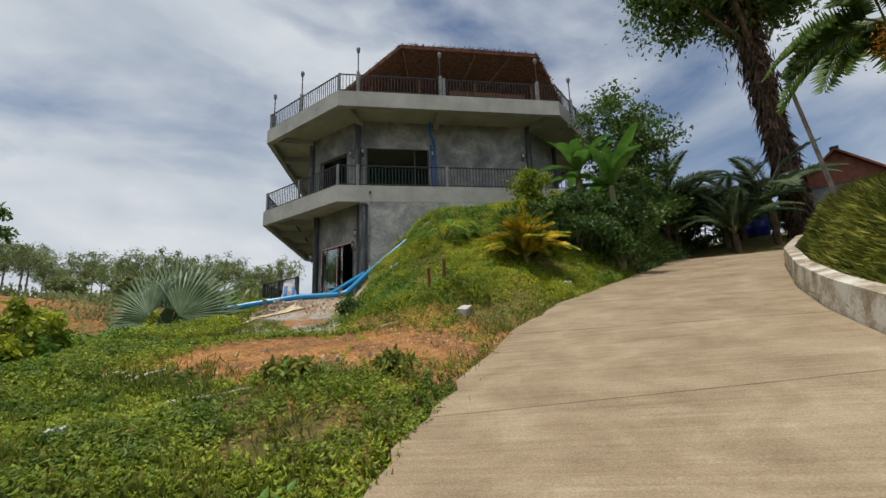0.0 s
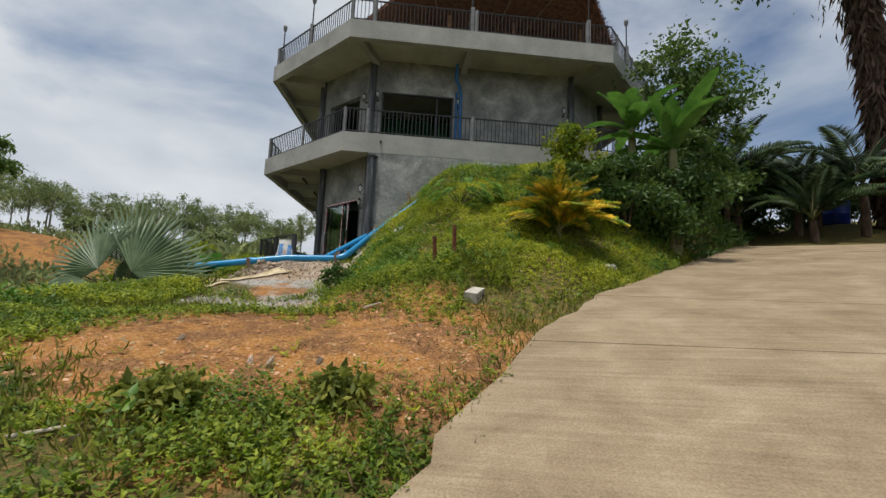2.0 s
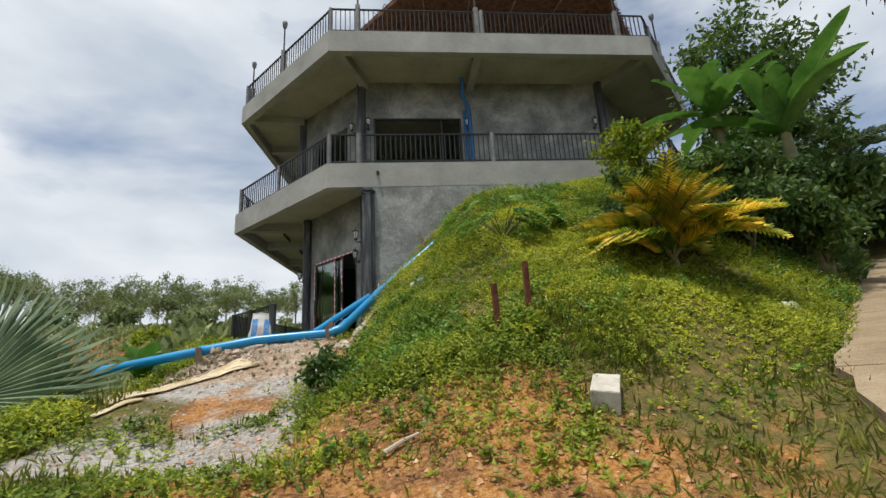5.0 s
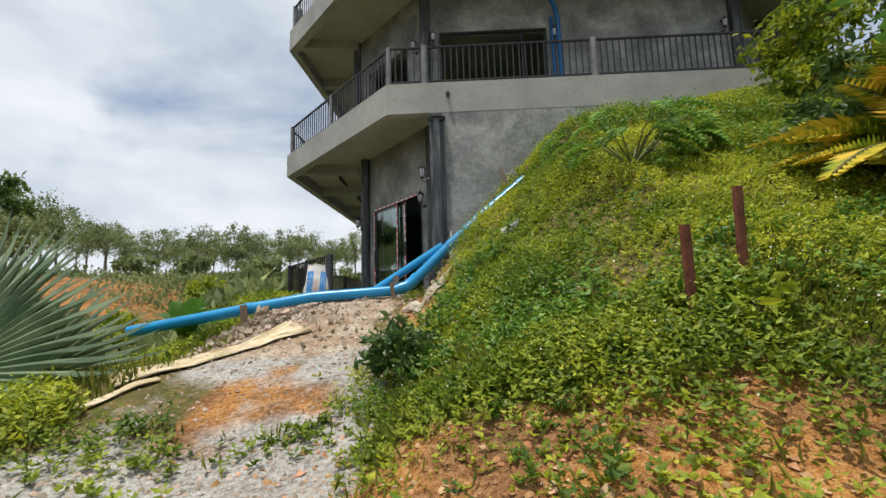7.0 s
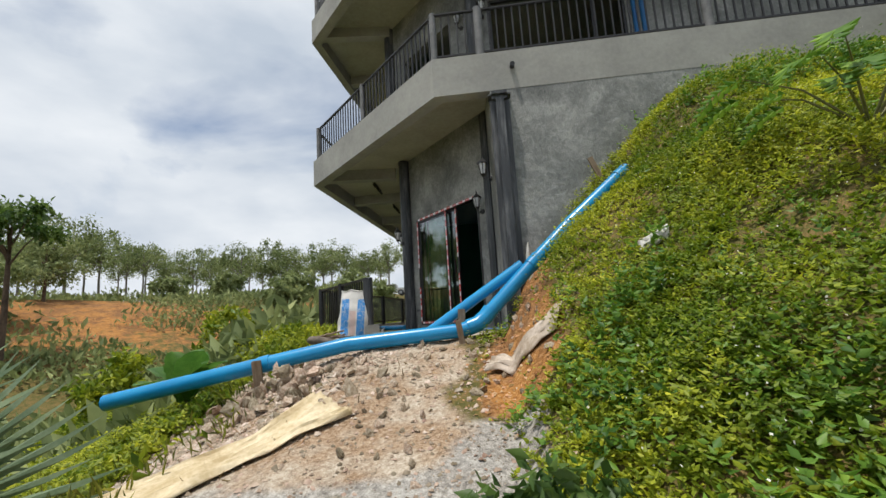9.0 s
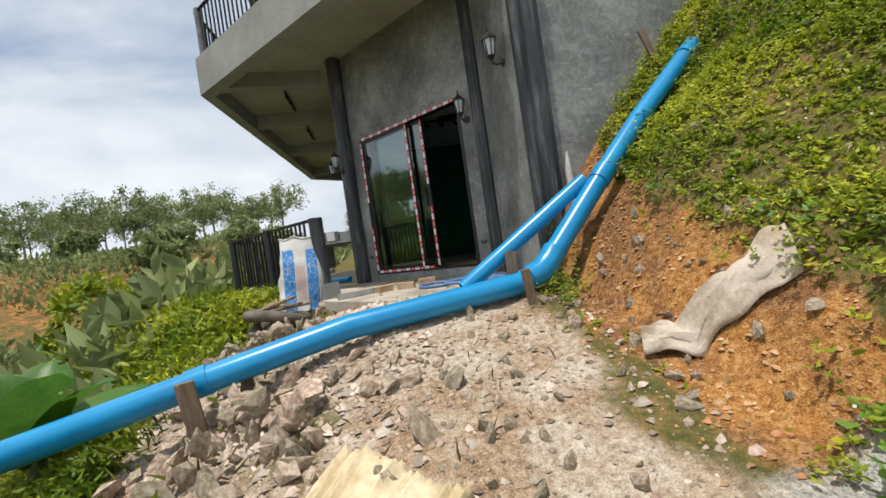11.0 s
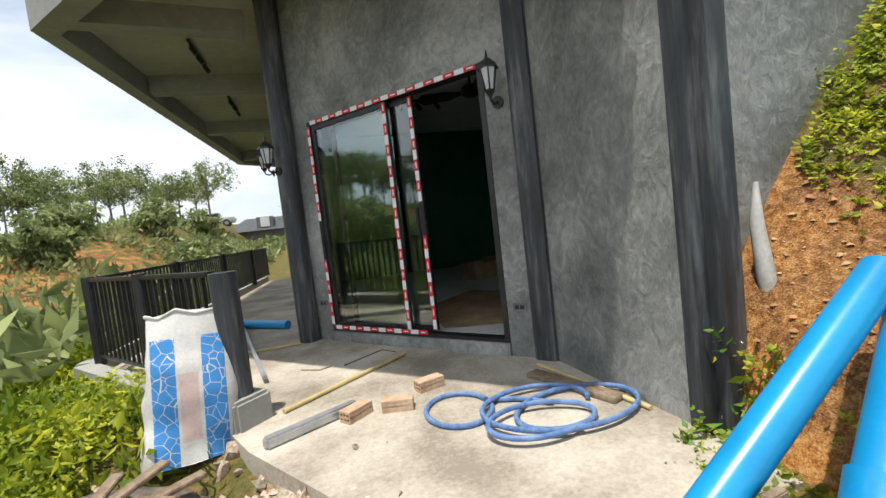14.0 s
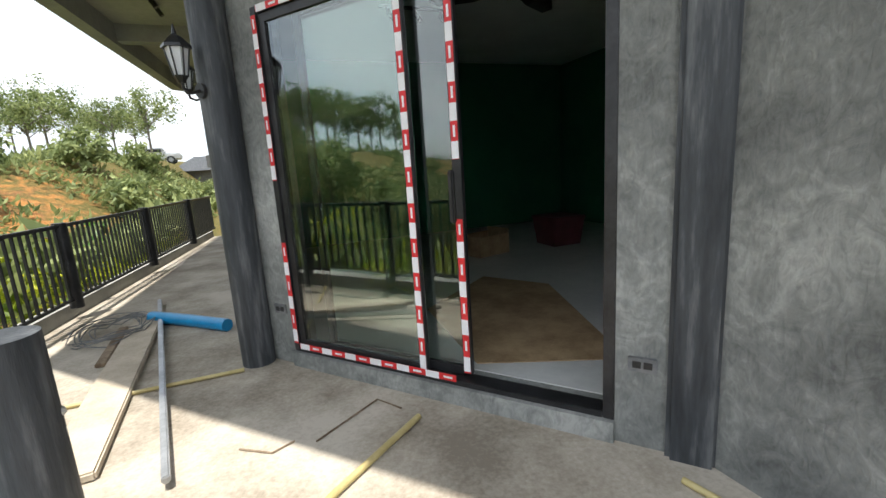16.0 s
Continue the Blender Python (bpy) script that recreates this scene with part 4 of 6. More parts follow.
part("thatch_roof", Geo().add(vs, fs).add(lo, [f[::-1] for f in fs]).add([vs[0], vs[1], lo[1], lo[0]], [(3, 2, 1, 0)]).add([vs[0], vs[3], lo[3], lo[0]], [(0, 1, 2, 3)]).add([vs[1], vs[2], lo[2], lo[1]], [(3, 2, 1, 0)]), M_THATCH, hut)
n = 9000
k = RNG.randint(0, 4, n)
u, v = RNG.rand(n), RNG.rand(n)
A = np.array([[vs[f[0]], vs[f[1]], vs[f[2]], vs[f[3]]] for f in fs])[k]
v = v ** 1.8
P = (A[:, 0] * (1 - u)[:, None] + A[:, 1] * u[:, None]) * (1 - v)[:, None] + (A[:, 3] * (1 - u)[:, None] + A[:, 2] * u[:, None]) * v[:, None]
al = unit(np.stack([RNG.normal(0, 0.5, n), -np.abs(RNG.normal(0.6, 0.4, n)), RNG.normal(-0.15, 0.35, n)], 1))
V, F = leaves(P, al, unit(np.cross(al, RNG.normal(0, 1, (n, 3)))), RNG.uniform(0.08, 0.2, n), np.full(n, 0.03))
tagged(part("straw", array_mesh("straw", V, F, M_THATCH), None, hut), kind="stuff")

# ---- pipes on the ground ----
pts = [(-3.40, 13.33, 3.88), (-1.95, 13.62, 4.14), (-1.08, 13.80, 4.29), (0.10, 14.03, 4.36)]
t = thing("drain_pipe", (0, 0, 0), "long bright blue plastic drain pipe bent up the bank", "pipe")
part("lower_run", Geo().tube(pts + [(0.24, 14.07, 4.40)], 0.078, 18), M_PIPE, t, smooth=True)
part("elbow", Geo().tube([(0.18, 14.05, 4.385), (0.29, 14.08, 4.42), (0.38, 14.11, 4.49), (0.44, 14.13, 4.56)], 0.088, 18), M_PIPE, t, smooth=True)
part("upper_run", Geo().tube([(0.36, 14.105, 4.47), (0.93, 14.28, 5.03), (1.45, 14.45, 5.52), (2.18, 14.68, 6.14)], 0.078, 18), M_PIPE, t, smooth=True)
for a, b in (((0.93, 14.28, 5.03), (1.03, 14.312, 5.125)), ((-1.95, 13.62, 4.14), (-1.85, 13.64, 4.16)), ((2.12, 14.66, 6.09), (2.26, 14.70, 6.2))):
    part("coupling", Geo().tube([a, b], 0.086, 18), M_PIPE, t, smooth=True)
t = thing("loose_pipe", (0, 0, 0), "shorter open-ended blue plastic pipe leaning on the bank", "pipe")
part("tube", Geo().tube([(-0.26, 14.25, 4.36), (0.84, 14.34, 5.06)], 0.062, 18, False), M_PIPE, t, smooth=True)
part("bore", Geo().tube([(-0.26, 14.25, 4.36), (0.84, 14.34, 5.06)], 0.056, 18, False), M_PIPE2, t, smooth=True)


def stake(x, y, h, lean, wd, mat, label, z=None, th=0.03):
    t = thing("stake", Matrix.Translation((x, y, (gz(x, y) if z is None else z) - 0.12)) @ Euler((radians(lean[0]), radians(lean[1]), radians(lean[2]))).to_matrix().to_4x4(), label, "stake")
    g = Geo().box((0, 0, (h + 0.12) / 2), (wd, th, h + 0.12), bev=0.004)
    part("board", g, mat, t)
    return t


stake(2.40, 10.14, 0.52, (4, -6, 30), 0.07, M_RUST, "short rusty steel stake in the planted bank")
stake(2.74, 10.20, 0.60, (5, -5, 30), 0.07, M_RUST, "tall rusty steel stake in the planted bank")
stake(-1.86, 13.50, 0.36, (4, -6, 10), 0.09, M_WOOD, "wooden peg holding the blue pipe")
stake(-1.72, 13.74, 0.30, (-4, 6, 20), 0.07, M_WOOD, "wooden peg behind the blue pipe")
stake(0.14, 13.86, 0.24, (3, -8, 10), 0.06, M_WOOD, "weathered wooden peg beside the pipe bend")
stake(0.10, 14.18, 0.30, (0, 2, 10), 0.08, M_WOOD, "weathered wooden peg behind the pipe")
stake(2.12, 14.85, 0.55, (0, -22, 0), 0.07, M_WOOD, "leaning wooden stake by the pipe end", 5.95)
stake(2.36, 14.72, 0.5, (0, -4, 0), 0.05, M_WOOD, "upright wooden stake by the pipe end", 5.95)

# ---- concrete block on the bank ----
t = thing("concrete_block", Matrix.Translation((2.95, 9.17, gz(2.95, 9.17) + 0.06)) @ Euler((radians(14), radians(5), radians(-28))).to_matrix().to_4x4(), "pale hollow concrete block lying tilted in the grass", "block")
bm = Geo().box((0, 0, 0.065), (0.20, 0.40, 0.035), bev=0.005).box((0, 0, -0.065), (0.20, 0.40, 0.035), bev=0.005)
for yy in (-0.185, -0.06, 0.06, 0.185):
    bm.box((0, yy, 0), (0.199, 0.028, 0.1))
part("body", bm, M_BLOCK, t)

# ---- terrace clutter ----


def bar(name, p, q, wd, th, mat, label, cat, z=FL):
    p, q = Vector((*p, z)), Vector((*q, z))
    d = q - p
    m = Matrix.Translation(p) @ Matrix.Rotation(math.atan2(d.y, d.x), 4, "Z")
    t = thing(name, m, label, cat)
    part("body", Geo().box((d.length / 2, 0, th / 2 + 0.001), (d.length, wd, th), bev=min(wd, th) * 0.2), mat, t)
    return t


def rod(name, p, q, r, mat, label, cat, z=FL):
    p, q = Vector((*p, z + r)), Vector((*q, z + r))
    t = thing(name, p, label, cat)
    part("body", Geo().tube([(0, 0, 0), (q - p) * 0.5 + Vector((0.01, 0.01, 0)), q - p], r, 10), mat, t, smooth=True)
    return t


rod("conduit", (-1.31, 16.23), (-0.39, 16.97), 0.016, M_YROD, "yellow plastic conduit lying on the terrace", "conduit")
rod("conduit", (-2.9, 17.95), (-1.3, 18.02), 0.014, M_YROD, "pale conduit lying across the terrace", "conduit")
bar("timber", (-1.37, 15.79), (-0.86, 16.06), 0.07, 0.06, M_ALU, "grey squared timber on the terrace edge", "timber")
bar("plank", (-1.95, 17.13), (-2.26, 19.64), 0.24, 0.045, M_PLANK, "long pale dusty plank on the terrace", "plank")
bar("metal_profile", (-1.51, 16.93), (-2.31, 20.25), 0.035, 0.035, M_ALU, "long galvanised steel profile on the terrace", "profile", FL + 0.032)
bar("plank", (-2.3, 18.6), (-2.42, 19.5), 0.07, 0.03, M_WOOD, "short brown board beside the plank", "plank")
bar("plank", (0.31, 15.98), (0.54, 15.36), 0.11, 0.03, M_WOOD, "weathered board against the return wall", "plank")
rod("conduit", (0.42, 16.1), (0.60, 15.2), 0.014, M_YROD, "yellow conduit against the return wall", "conduit")
rod("pipe_piece", (-2.22, 19.6), (-1.50, 18.95), 0.055, M_PIPE, "short blue plastic pipe on the terrace", "pipe")
for x, y, a in ((-0.37, 16.14, 18), (-0.62, 15.92, -14), (-0.87, 15.94, 40)):
    t = thing("brick", Matrix.Translation((x, y, FL)) @ Matrix.Rotation(radians(a), 4, "Z"), "pale pink hollow brick lying on the terrace", "brick", "terrace bricks")
    g = Geo()
    for zz in (0.008, 0.036, 0.064):
        g.box((0, 0, zz), (0.19, 0.09, 0.014), bev=0.002)
    for yy in (-0.04, -0.013, 0.013, 0.04):
        g.box((0, yy, 0.036), (0.188, 0.010, 0.05))
    part("body", g, M_BRICK, t)
# coiled hose
t = thing("garden_hose", (0.08, 15.40, FL), "dusty blue garden hose coiled on the terrace", "hose")
pts = []
for i in range(95):
    a = i * 0.19
    r = 0.25 + 0.09 * math.sin(a * 0.37) + 0.04 * math.sin(a * 1.3)
    pts.append((r * 1.25 * math.cos(a) + 0.12 * math.sin(a * 0.21), r * 0.85 * math.sin(a) + 0.05 * math.cos(a * 0.17), 0.016 + 0.022 * (0.5 + 0.5 * math.sin(a * 0.5)) + i * 0.0001))
part("hose", Geo().tube(pts, 0.015, 8), M_HOSE, t, smooth=True)
t = thing("hose_loop", (-0.30, 15.70, FL), "open loop of the blue garden hose", "hose")
part("hose", Geo().tube([(0.19 * math.cos(a) , 0.22 * math.sin(a), 0.016) for a in np.linspace(0.2, 6.4, 30)] + [(0.35, -0.05, 0.018), (0.5, -0.2, 0.02)], 0.015, 8), M_HOSE, t, smooth=True)
# wire tangle
t = thing("wire_tangle", (-2.5, 19.4, FL), "tangle of thin grey cables by the kerb", "cable")
for k in range(9):
    r0, ph = RNG.uniform(0.12, 0.32), RNG.uniform(0, 6)
    part("cable", Geo().tube([(r0 * math.cos(a + ph) + 0.1 * k * 0.1, r0 * 1.4 * math.sin(a + ph), 0.02 + 0.06 * abs(math.sin(a * 1.5 + k))) for a in np.linspace(0, 5.6, 24)], 0.005, 5), M_POST, t)
for p in [((-0.9, 17.0), (-0.55, 17.25), (-0.45, 17.1)), ((-1.25, 17.1), (-1.1, 17.0), (-1.0, 17.05))]:
    t = thing("twig", (*p[0], FL), "thin dry twig on the terrace", "twig")
    part("stem", Geo().tube([(q[0] - p[0][0], q[1] - p[0][1], 0.006) for q in p], 0.005, 5), M_WOOD, t)


# ---- sack ----
def sack():
    t = thing("cement_sack", Matrix.Translation((-1.80, 16.10, 4.19)) @ Euler((radians(-7), radians(4), radians(14))).to_matrix().to_4x4(), "white and blue printed woven sack standing against the post", "sack")
    vs, fs, n, rows = [], [], 28, 22
    for i in range(rows + 1):
        k = i / rows
        w, d = 0.255 * (1 - 0.06 * math.sin(k * 3)), 0.12 * (1 - 0.75 * k ** 3)
        for j in range(n):
            a = 2 * math.pi * j / n
            ca, sa = math.cos(a), math.sin(a)
            x = w * math.copysign(abs(ca) ** 0.6, ca)
            y = d * math.copysign(abs(sa) ** 0.8, sa)
            f = 1 + 0.10 * noise.noise((x * 7, y * 9, k * 6))
            ragged = 0.07 * noise.noise((x * 12, 3.3, 1)) if i == rows else 0
            vs.append((x * f + 0.05 * k * k, y * f + 0.02 * math.sin(k * 9 + x * 8), k * 0.84 + ragged + 0.02 * noise.noise((x * 5, k * 9, 5))))
    for i in range(rows):
        fs += [(i * n + j, i * n + (j + 1) % n, (i + 1) * n + (j + 1) % n, (i + 1) * n + j) for j in range(n)]
    fs += [tuple(range(n))[::-1], tuple(range(rows * n, rows * n + n))]
    part("bag", Geo().add(vs, fs), M_SACK, t, smooth=True)
    part("side_seam", Geo().tube([Vector(vs[i * n]) + Vector((0.004, 0, 0)) for i in range(1, rows)], 0.006, 6), M_WHITE, t, "folded stitched side seam")
    part("torn_rim", Geo().tube([Vector(vs[rows * n + j]) + Vector((0, 0, 0.006)) for j in range(n)] + [Vector(vs[rows * n]) + Vector((0, 0, 0.006))], 0.011, 6), M_WHITE, t, "ragged white torn rim", True)


sack()


def torus(g, c, R, r, tilt=(0, 0), n=28, m=10):
    mt = Matrix.Translation(c) @ Euler((tilt[0], tilt[1], 0)).to_matrix().to_4x4()
    vs = [mt @ Vector(((R + r * math.cos(b)) * math.cos(a), (R + r * math.cos(b)) * math.sin(a), r * 0.8 * math.sin(b) + 0.01 * math.sin(3 * a))) for a in np.linspace(0, 2 * math.pi, n, endpoint=False) for b in np.linspace(0, 2 * math.pi, m, endpoint=False)]
    fs = [(i * m + j, ((i + 1) % n) * m + j, ((i + 1) % n) * m + (j + 1) % m, i * m + (j + 1) % m) for i in range(n) for j in range(m)]
    return g.add(vs, fs)


tz = gz(-1.88, 15.45)
t = thing("tyre", (-1.85, 15.43, tz + 0.04), "old dusty tyre lying on the rubble", "tyre", "old tyres")
part("casing", torus(Geo(), (0, 0, 0.05), 0.27, 0.075, (0.1, 0.1)), M_TYRE, t, smooth=True)
t = thing("tyre", (-1.92, 15.46, tz + 0.16), "old dusty tyre stacked on another with boards across", "tyre", "old tyres")
part("casing", torus(Geo(), (0, 0, 0.06), 0.25, 0.07, (-0.12, 0.2)), M_TYRE, t, smooth=True)
for a, o, tt in ((0.9, 0.0, 0.05), (-0.5, 0.05, 0.02), (0.7, 0.12, 0.0), (1.5, -0.1, 0.03)):
    t = thing("board", Matrix.Translation((-1.92 + o, 15.46, tz + 0.29)) @ Euler((0.05, -tt * 3, a)).to_matrix().to_4x4(), "short weathered board lying on the tyres", "board", "boards on the tyres")
    part("body", Geo().box((0, 0, tt), (0.48, 0.06, 0.022), bev=0.004), M_WOOD, t)


# ---- rubble ----
def stone_mesh(seed, mat, flat=0.7):
    bm = bmesh.new()
    bmesh.ops.create_icosphere(bm, subdivisions=1, radius=0.5)
    r = np.random.RandomState(seed)
    for v in bm.verts:
        v.co *= r.uniform(0.5, 1.25)
        v.co.z *= flat
    me = bpy.data.meshes.new("stone")
    bm.to_mesh(me)
    bm.free()
    me.materials.append(mat)
    return me


STONES = [stone_mesh(k, M_STONE) for k in range(6)]
for nm, cx, cy, sx, sy, count, s0, s1, lab in (("rubble_heap", -1.95, 14.85, 0.38, 0.7, 230, 0.03, 0.13, "heap of brown and grey broken stones beside the terrace"),
                                             ("brick_rubble", -1.55, 13.25, 0.36, 0.28, 110, 0.04, 0.17, "heap of broken pale bricks and mortar under the pipe"),
                                             ("loose_stones", -0.5, 13.3, 0.75, 0.8, 150, 0.02, 0.10, "loose stones on the dirt path"),
                                             ("bank_stones", 0.75, 13.3, 0.35, 0.55, 45, 0.03, 0.10, "loose pale stones on the red bank")):
    t = thing(nm, (cx, cy, gz(cx, cy)), lab, "rubble")
    for i in range(count):
        dx, dy = RNG.normal(0, sx), RNG.normal(0, sy)
        x, y = cx + dx, cy + dy
        if x + y > 14.75 and y > 14.6:
            continue
        o = part("stone", STONES[RNG.randint(6)], None, t)
        s = RNG.uniform(s0, s1)
        lift = 0.22 * math.exp(-(dx * dx / (sx * sx) + dy * dy / (sy * sy))) if "heap" in nm or "brick" in nm else 0
        o.matrix_basis = Matrix.Translation((dx, dy, gz(x, y) - gz(cx, cy) + s * 0.15 + lift * RNG.rand())) @ Euler(RNG.uniform(0, 6, 3)).to_matrix().to_4x4() @ Matrix.Diagonal((s * 1.3, s, s * 0.8, 1))


def chips(n, xs, ys, s0, s1, keep):
    """Broken stones and clods, most of them small, half sunk in the ground."""
    x, y = scatter(n, xs[0], xs[1], ys[0], ys[1], keep)
    m = len(x)
    base = np.array([(1, 0, 0), (0.35, 0.95, 0.05), (-0.75, 0.7, -0.05), (-0.9, -0.5, 0.05), (0.2, -1, 0), (0.35, 0.1, 0.75), (-0.4, 0.1, 0.6)])
    tri = np.array([(0, 1, 5), (1, 6, 5), (1, 2, 6), (2, 3, 6), (3, 4, 6), (4, 5, 6), (4, 0, 5)])
    sz = s0 + (s1 - s0) * RNG.rand(m) ** 4
    b = base[None] * RNG.uniform(0.6, 1.35, (m, 7, 3)) * sz[:, None, None]
    a = RNG.uniform(0, 6.3, m)[:, None]
    X = b[:, :, 0] * np.cos(a) - b[:, :, 1] * np.sin(a) + x[:, None]
    Y = b[:, :, 0] * np.sin(a) + b[:, :, 1] * np.cos(a) + y[:, None]
    Z = b[:, :, 2] + RNG.uniform(-0.4, 0.4, (m, 1)) * b[:, :, 0] + ground_z(x, y)[:, None]
    return np.stack([X, Y, Z], -1).reshape(-1, 3), (tri[None] + 7 * np.arange(m)[:, None, None]).reshape(-1, 3)


def scatter(n, x0, x1, y0, y1, keep):
    x, y = RNG.uniform(x0, x1, n), RNG.uniform(y0, y1, n)
    k = keep(x, y) > RNG.rand(n)
    return x[k], y[k]


V, F = chips(24000, (-2.6, 2.0), (8.8, 15.0), 0.004, 0.024, lambda x, y: np.maximum(soil(x, y)[1], soil(x, y)[2]))
tagged(new("pebbles", array_mesh("pebbles", V, F, M_PEBBLE)), "small grey and tan pebbles on the path", "pebbles", kind="stuff")
V, F = chips(16000, (-2.8, 0.4), (12.2, 15.6), 0.006, 0.036, lambda x, y: sst(-0.4, -1.3, x - 0.25 * (y - 13.5) + 0.3 * waves(x, y, 3, 15)) * (x + y < 14.3) + 0.06)
tagged(new("rubble", array_mesh("rubble", V, F, M_CHIP)), "broken pale stones and mortar lumps beside the path", "rubble", kind="stuff")
V, F = chips(14000, (-2.4, 3.6), (5.2, 10.4), 0.004, 0.03, lambda x, y: soil(x, y)[0] * (0.3 + 0.7 * (waves(x, y, 1.4, 16) > 0)))
tagged(new("gravel_bits", array_mesh("gravel_bits", V, F, M_CLOD)), "small red and brown soil crumbs", "gravel", kind="stuff")
V, F = chips(7000, (0.0, 2.6), (11.8, 14.9), 0.005, 0.022, lambda x, y: soil(x, y)[0])
tagged(new("clods", array_mesh("clods", V, F, M_CLOD)), "crumbled orange clods on the cut bank", "gravel", kind="stuff")


# ---- cloth on the ground ----
def drape(name, p, q, wid, mat, label, cat, amp=0.04, hump=0.05, nx_=40, ny_=16):
    p, q = Vector(p), Vector(q)
    d = (q - p)
    s = Vector((-d.y, d.x)).normalized()
    vs, fs = [], []
    for i in range(nx_ + 1):
        for j in range(ny_ + 1):
            u, v = i / nx_, j / ny_ - 0.5
            ww = wid * (0.8 + 0.3 * noise.noise((u * 4, 1.7, 0)))
            o = p + d * u + s * v * ww + s * 0.06 * noise.noise((u * 5, v * 3, 2))
            vs.append((o.x, o.y, gz(o.x, o.y) + 0.02 + amp * abs(noise.noise((u * 3, v * 16, 4))) + hump * max(0, 1 - (2 * v) ** 2)))
    for i in range(nx_):
        for j in range(ny_):
            a = i * (ny_ + 1) + j
            fs.append((a, a + 1, a + ny_ + 2, a + ny_ + 1))
    o = part(name, Geo().add(vs, fs), mat, smooth=True)
    m = o.modifiers.new("thickness", "SOLIDIFY")
    m.thickness = 0.006
    return tagged(o, label, cat)


drape("sheet", (-2.0, 11.3), (-0.85, 12.7), 0.75, M_CLOTH, "crumpled pale yellow sheet half buried in the path", "sheet", 0.07, 0.0, 60, 40)
drape("sheet", (-2.0, 10.2), (-1.45, 11.2), 0.12, M_CLOTH, "narrow torn end of the pale sheet", "sheet", 0.03, 0.01)
drape("cement_bag", (0.42, 13.12), (0.98, 12.78), 0.26, M_BAG, "empty torn paper cement bag on the bank", "bag", 0.07, 0.07, 30, 20)
drape("rag", (1.6, 12.70), (1.80, 12.63), 0.08, M_WHITE, "white scrap of cloth on the creepers", "cloth", 0.03, 0.06, 14, 10)
drape("paper_scrap", (5.55, 10.2), (5.8, 10.3), 0.10, M_WHITE, "white paper scrap in the grass", "paper", 0.03, 0.1, 8, 6)
drape("paper_scrap", (-1.2, 4.55), (-1.08, 4.6), 0.07, M_WHITE, "white paper scrap in the weeds", "paper", 0.03, 0.06, 8, 6)
t = thing("hanging_cloth", (0.98, 14.84, 4.62), "pale folded cloth strip hanging beside the column", "cloth")
part("cloth", Geo().tube([(0.02, 0, 0), (0.01, -0.02, 0.15), (0, 0, 0.35), (-0.01, 0.02, 0.6), (0.0, 0.02, 0.78)], [0.015, 0.03, 0.04, 0.03, 0.01], 9), M_WHITE, t, smooth=True)

# ---- things in the room ----
t = tagged(part("cardboard_sheet", Geo().prism([(0.05, 17.2), (0.85, 16.85), (1.35, 18.4), (0.95, 19.0), (0.1, 18.3)], 4.386, 4.392), M_CARD), "flattened brown cardboard sheet on the room floor", "cardboard")
t = thing("cardboard_box", Matrix.Translation((1.5, 20.1, 4.385)) @ Matrix.Rotation(0.3, 4, "Z"), "open brown cardboard box on the room floor", "box")
for c, s in (((0, -0.2, 0.13), (0.5, 0.01, 0.26)), ((0, 0.2, 0.13), (0.5, 0.01, 0.26)), ((-0.25, 0, 0.13), (0.01, 0.4, 0.26)), ((0.25, 0, 0.16), (0.01, 0.4, 0.32))):
    part("side", Geo().box(c, s), M_CARD, t)
part("bottom", Geo().box((0, 0, 0.006), (0.48, 0.38, 0.01)), M_CARD, t)
t = thing("storage_bin", (2.65, 20.1, 4.385), "maroon plastic storage bin with a lid", "bin")
part("body", Geo().tube([(0, 0, 0), (0, 0, 0.36)], [0.30, 0.36], 4), M_BIN, t)
part("lid", Geo().tube([(0, 0, 0.362), (0, 0, 0.40)], [0.38, 0.36], 4), M_BIN, t)

t = thing("ceiling_fan", (0.98, 18.3, 6.9), "black three-bladed ceiling fan hanging in the room", "fan")
part("rod", Geo().tube([(0, 0, 0.08), (0, 0, 0.40)], 0.015, 8), M_BLACK, t)
part("canopy", Geo().tube([(0, 0, 0.33), (0, 0, 0.40)], [0.03, 0.07], 14), M_BLACK, t, smooth=True)
part("motor", Geo().tube([(0, 0, -0.06), (0, 0, -0.03), (0, 0, 0.05), (0, 0, 0.09)], [0.06, 0.11, 0.11, 0.05], 18), M_BLACK, t, smooth=True)
for k in range(3):
    part("blade", Geo().tube([Matrix.Rotation(k * 2.094 + 0.5, 3, "Z") @ Vector(p) for p in ((0.1, 0, 0), (0.3, 0, 0), (0.6, 0, 0.01), (0.66, 0, 0.01))], [0.02, 0.06, 0.07, 0.03], 4), M_BLACK, t)
t = thing("track_light", (0.69, 19.9, 7.3), "black ceiling track with spot lights in the room", "lamp", "track lights")
part("track", Geo().box((0, 0, -0.02), (0.8, 0.03, 0.03)), M_BLACK, t)
for k in (-0.3, 0, 0.3):
    part("spot", Geo().tube([(k, 0, -0.03), (k, 0, -0.08), (k + 0.04, -0.05, -0.16)], [0.012, 0.03, 0.03], 10), M_BLACK, t)

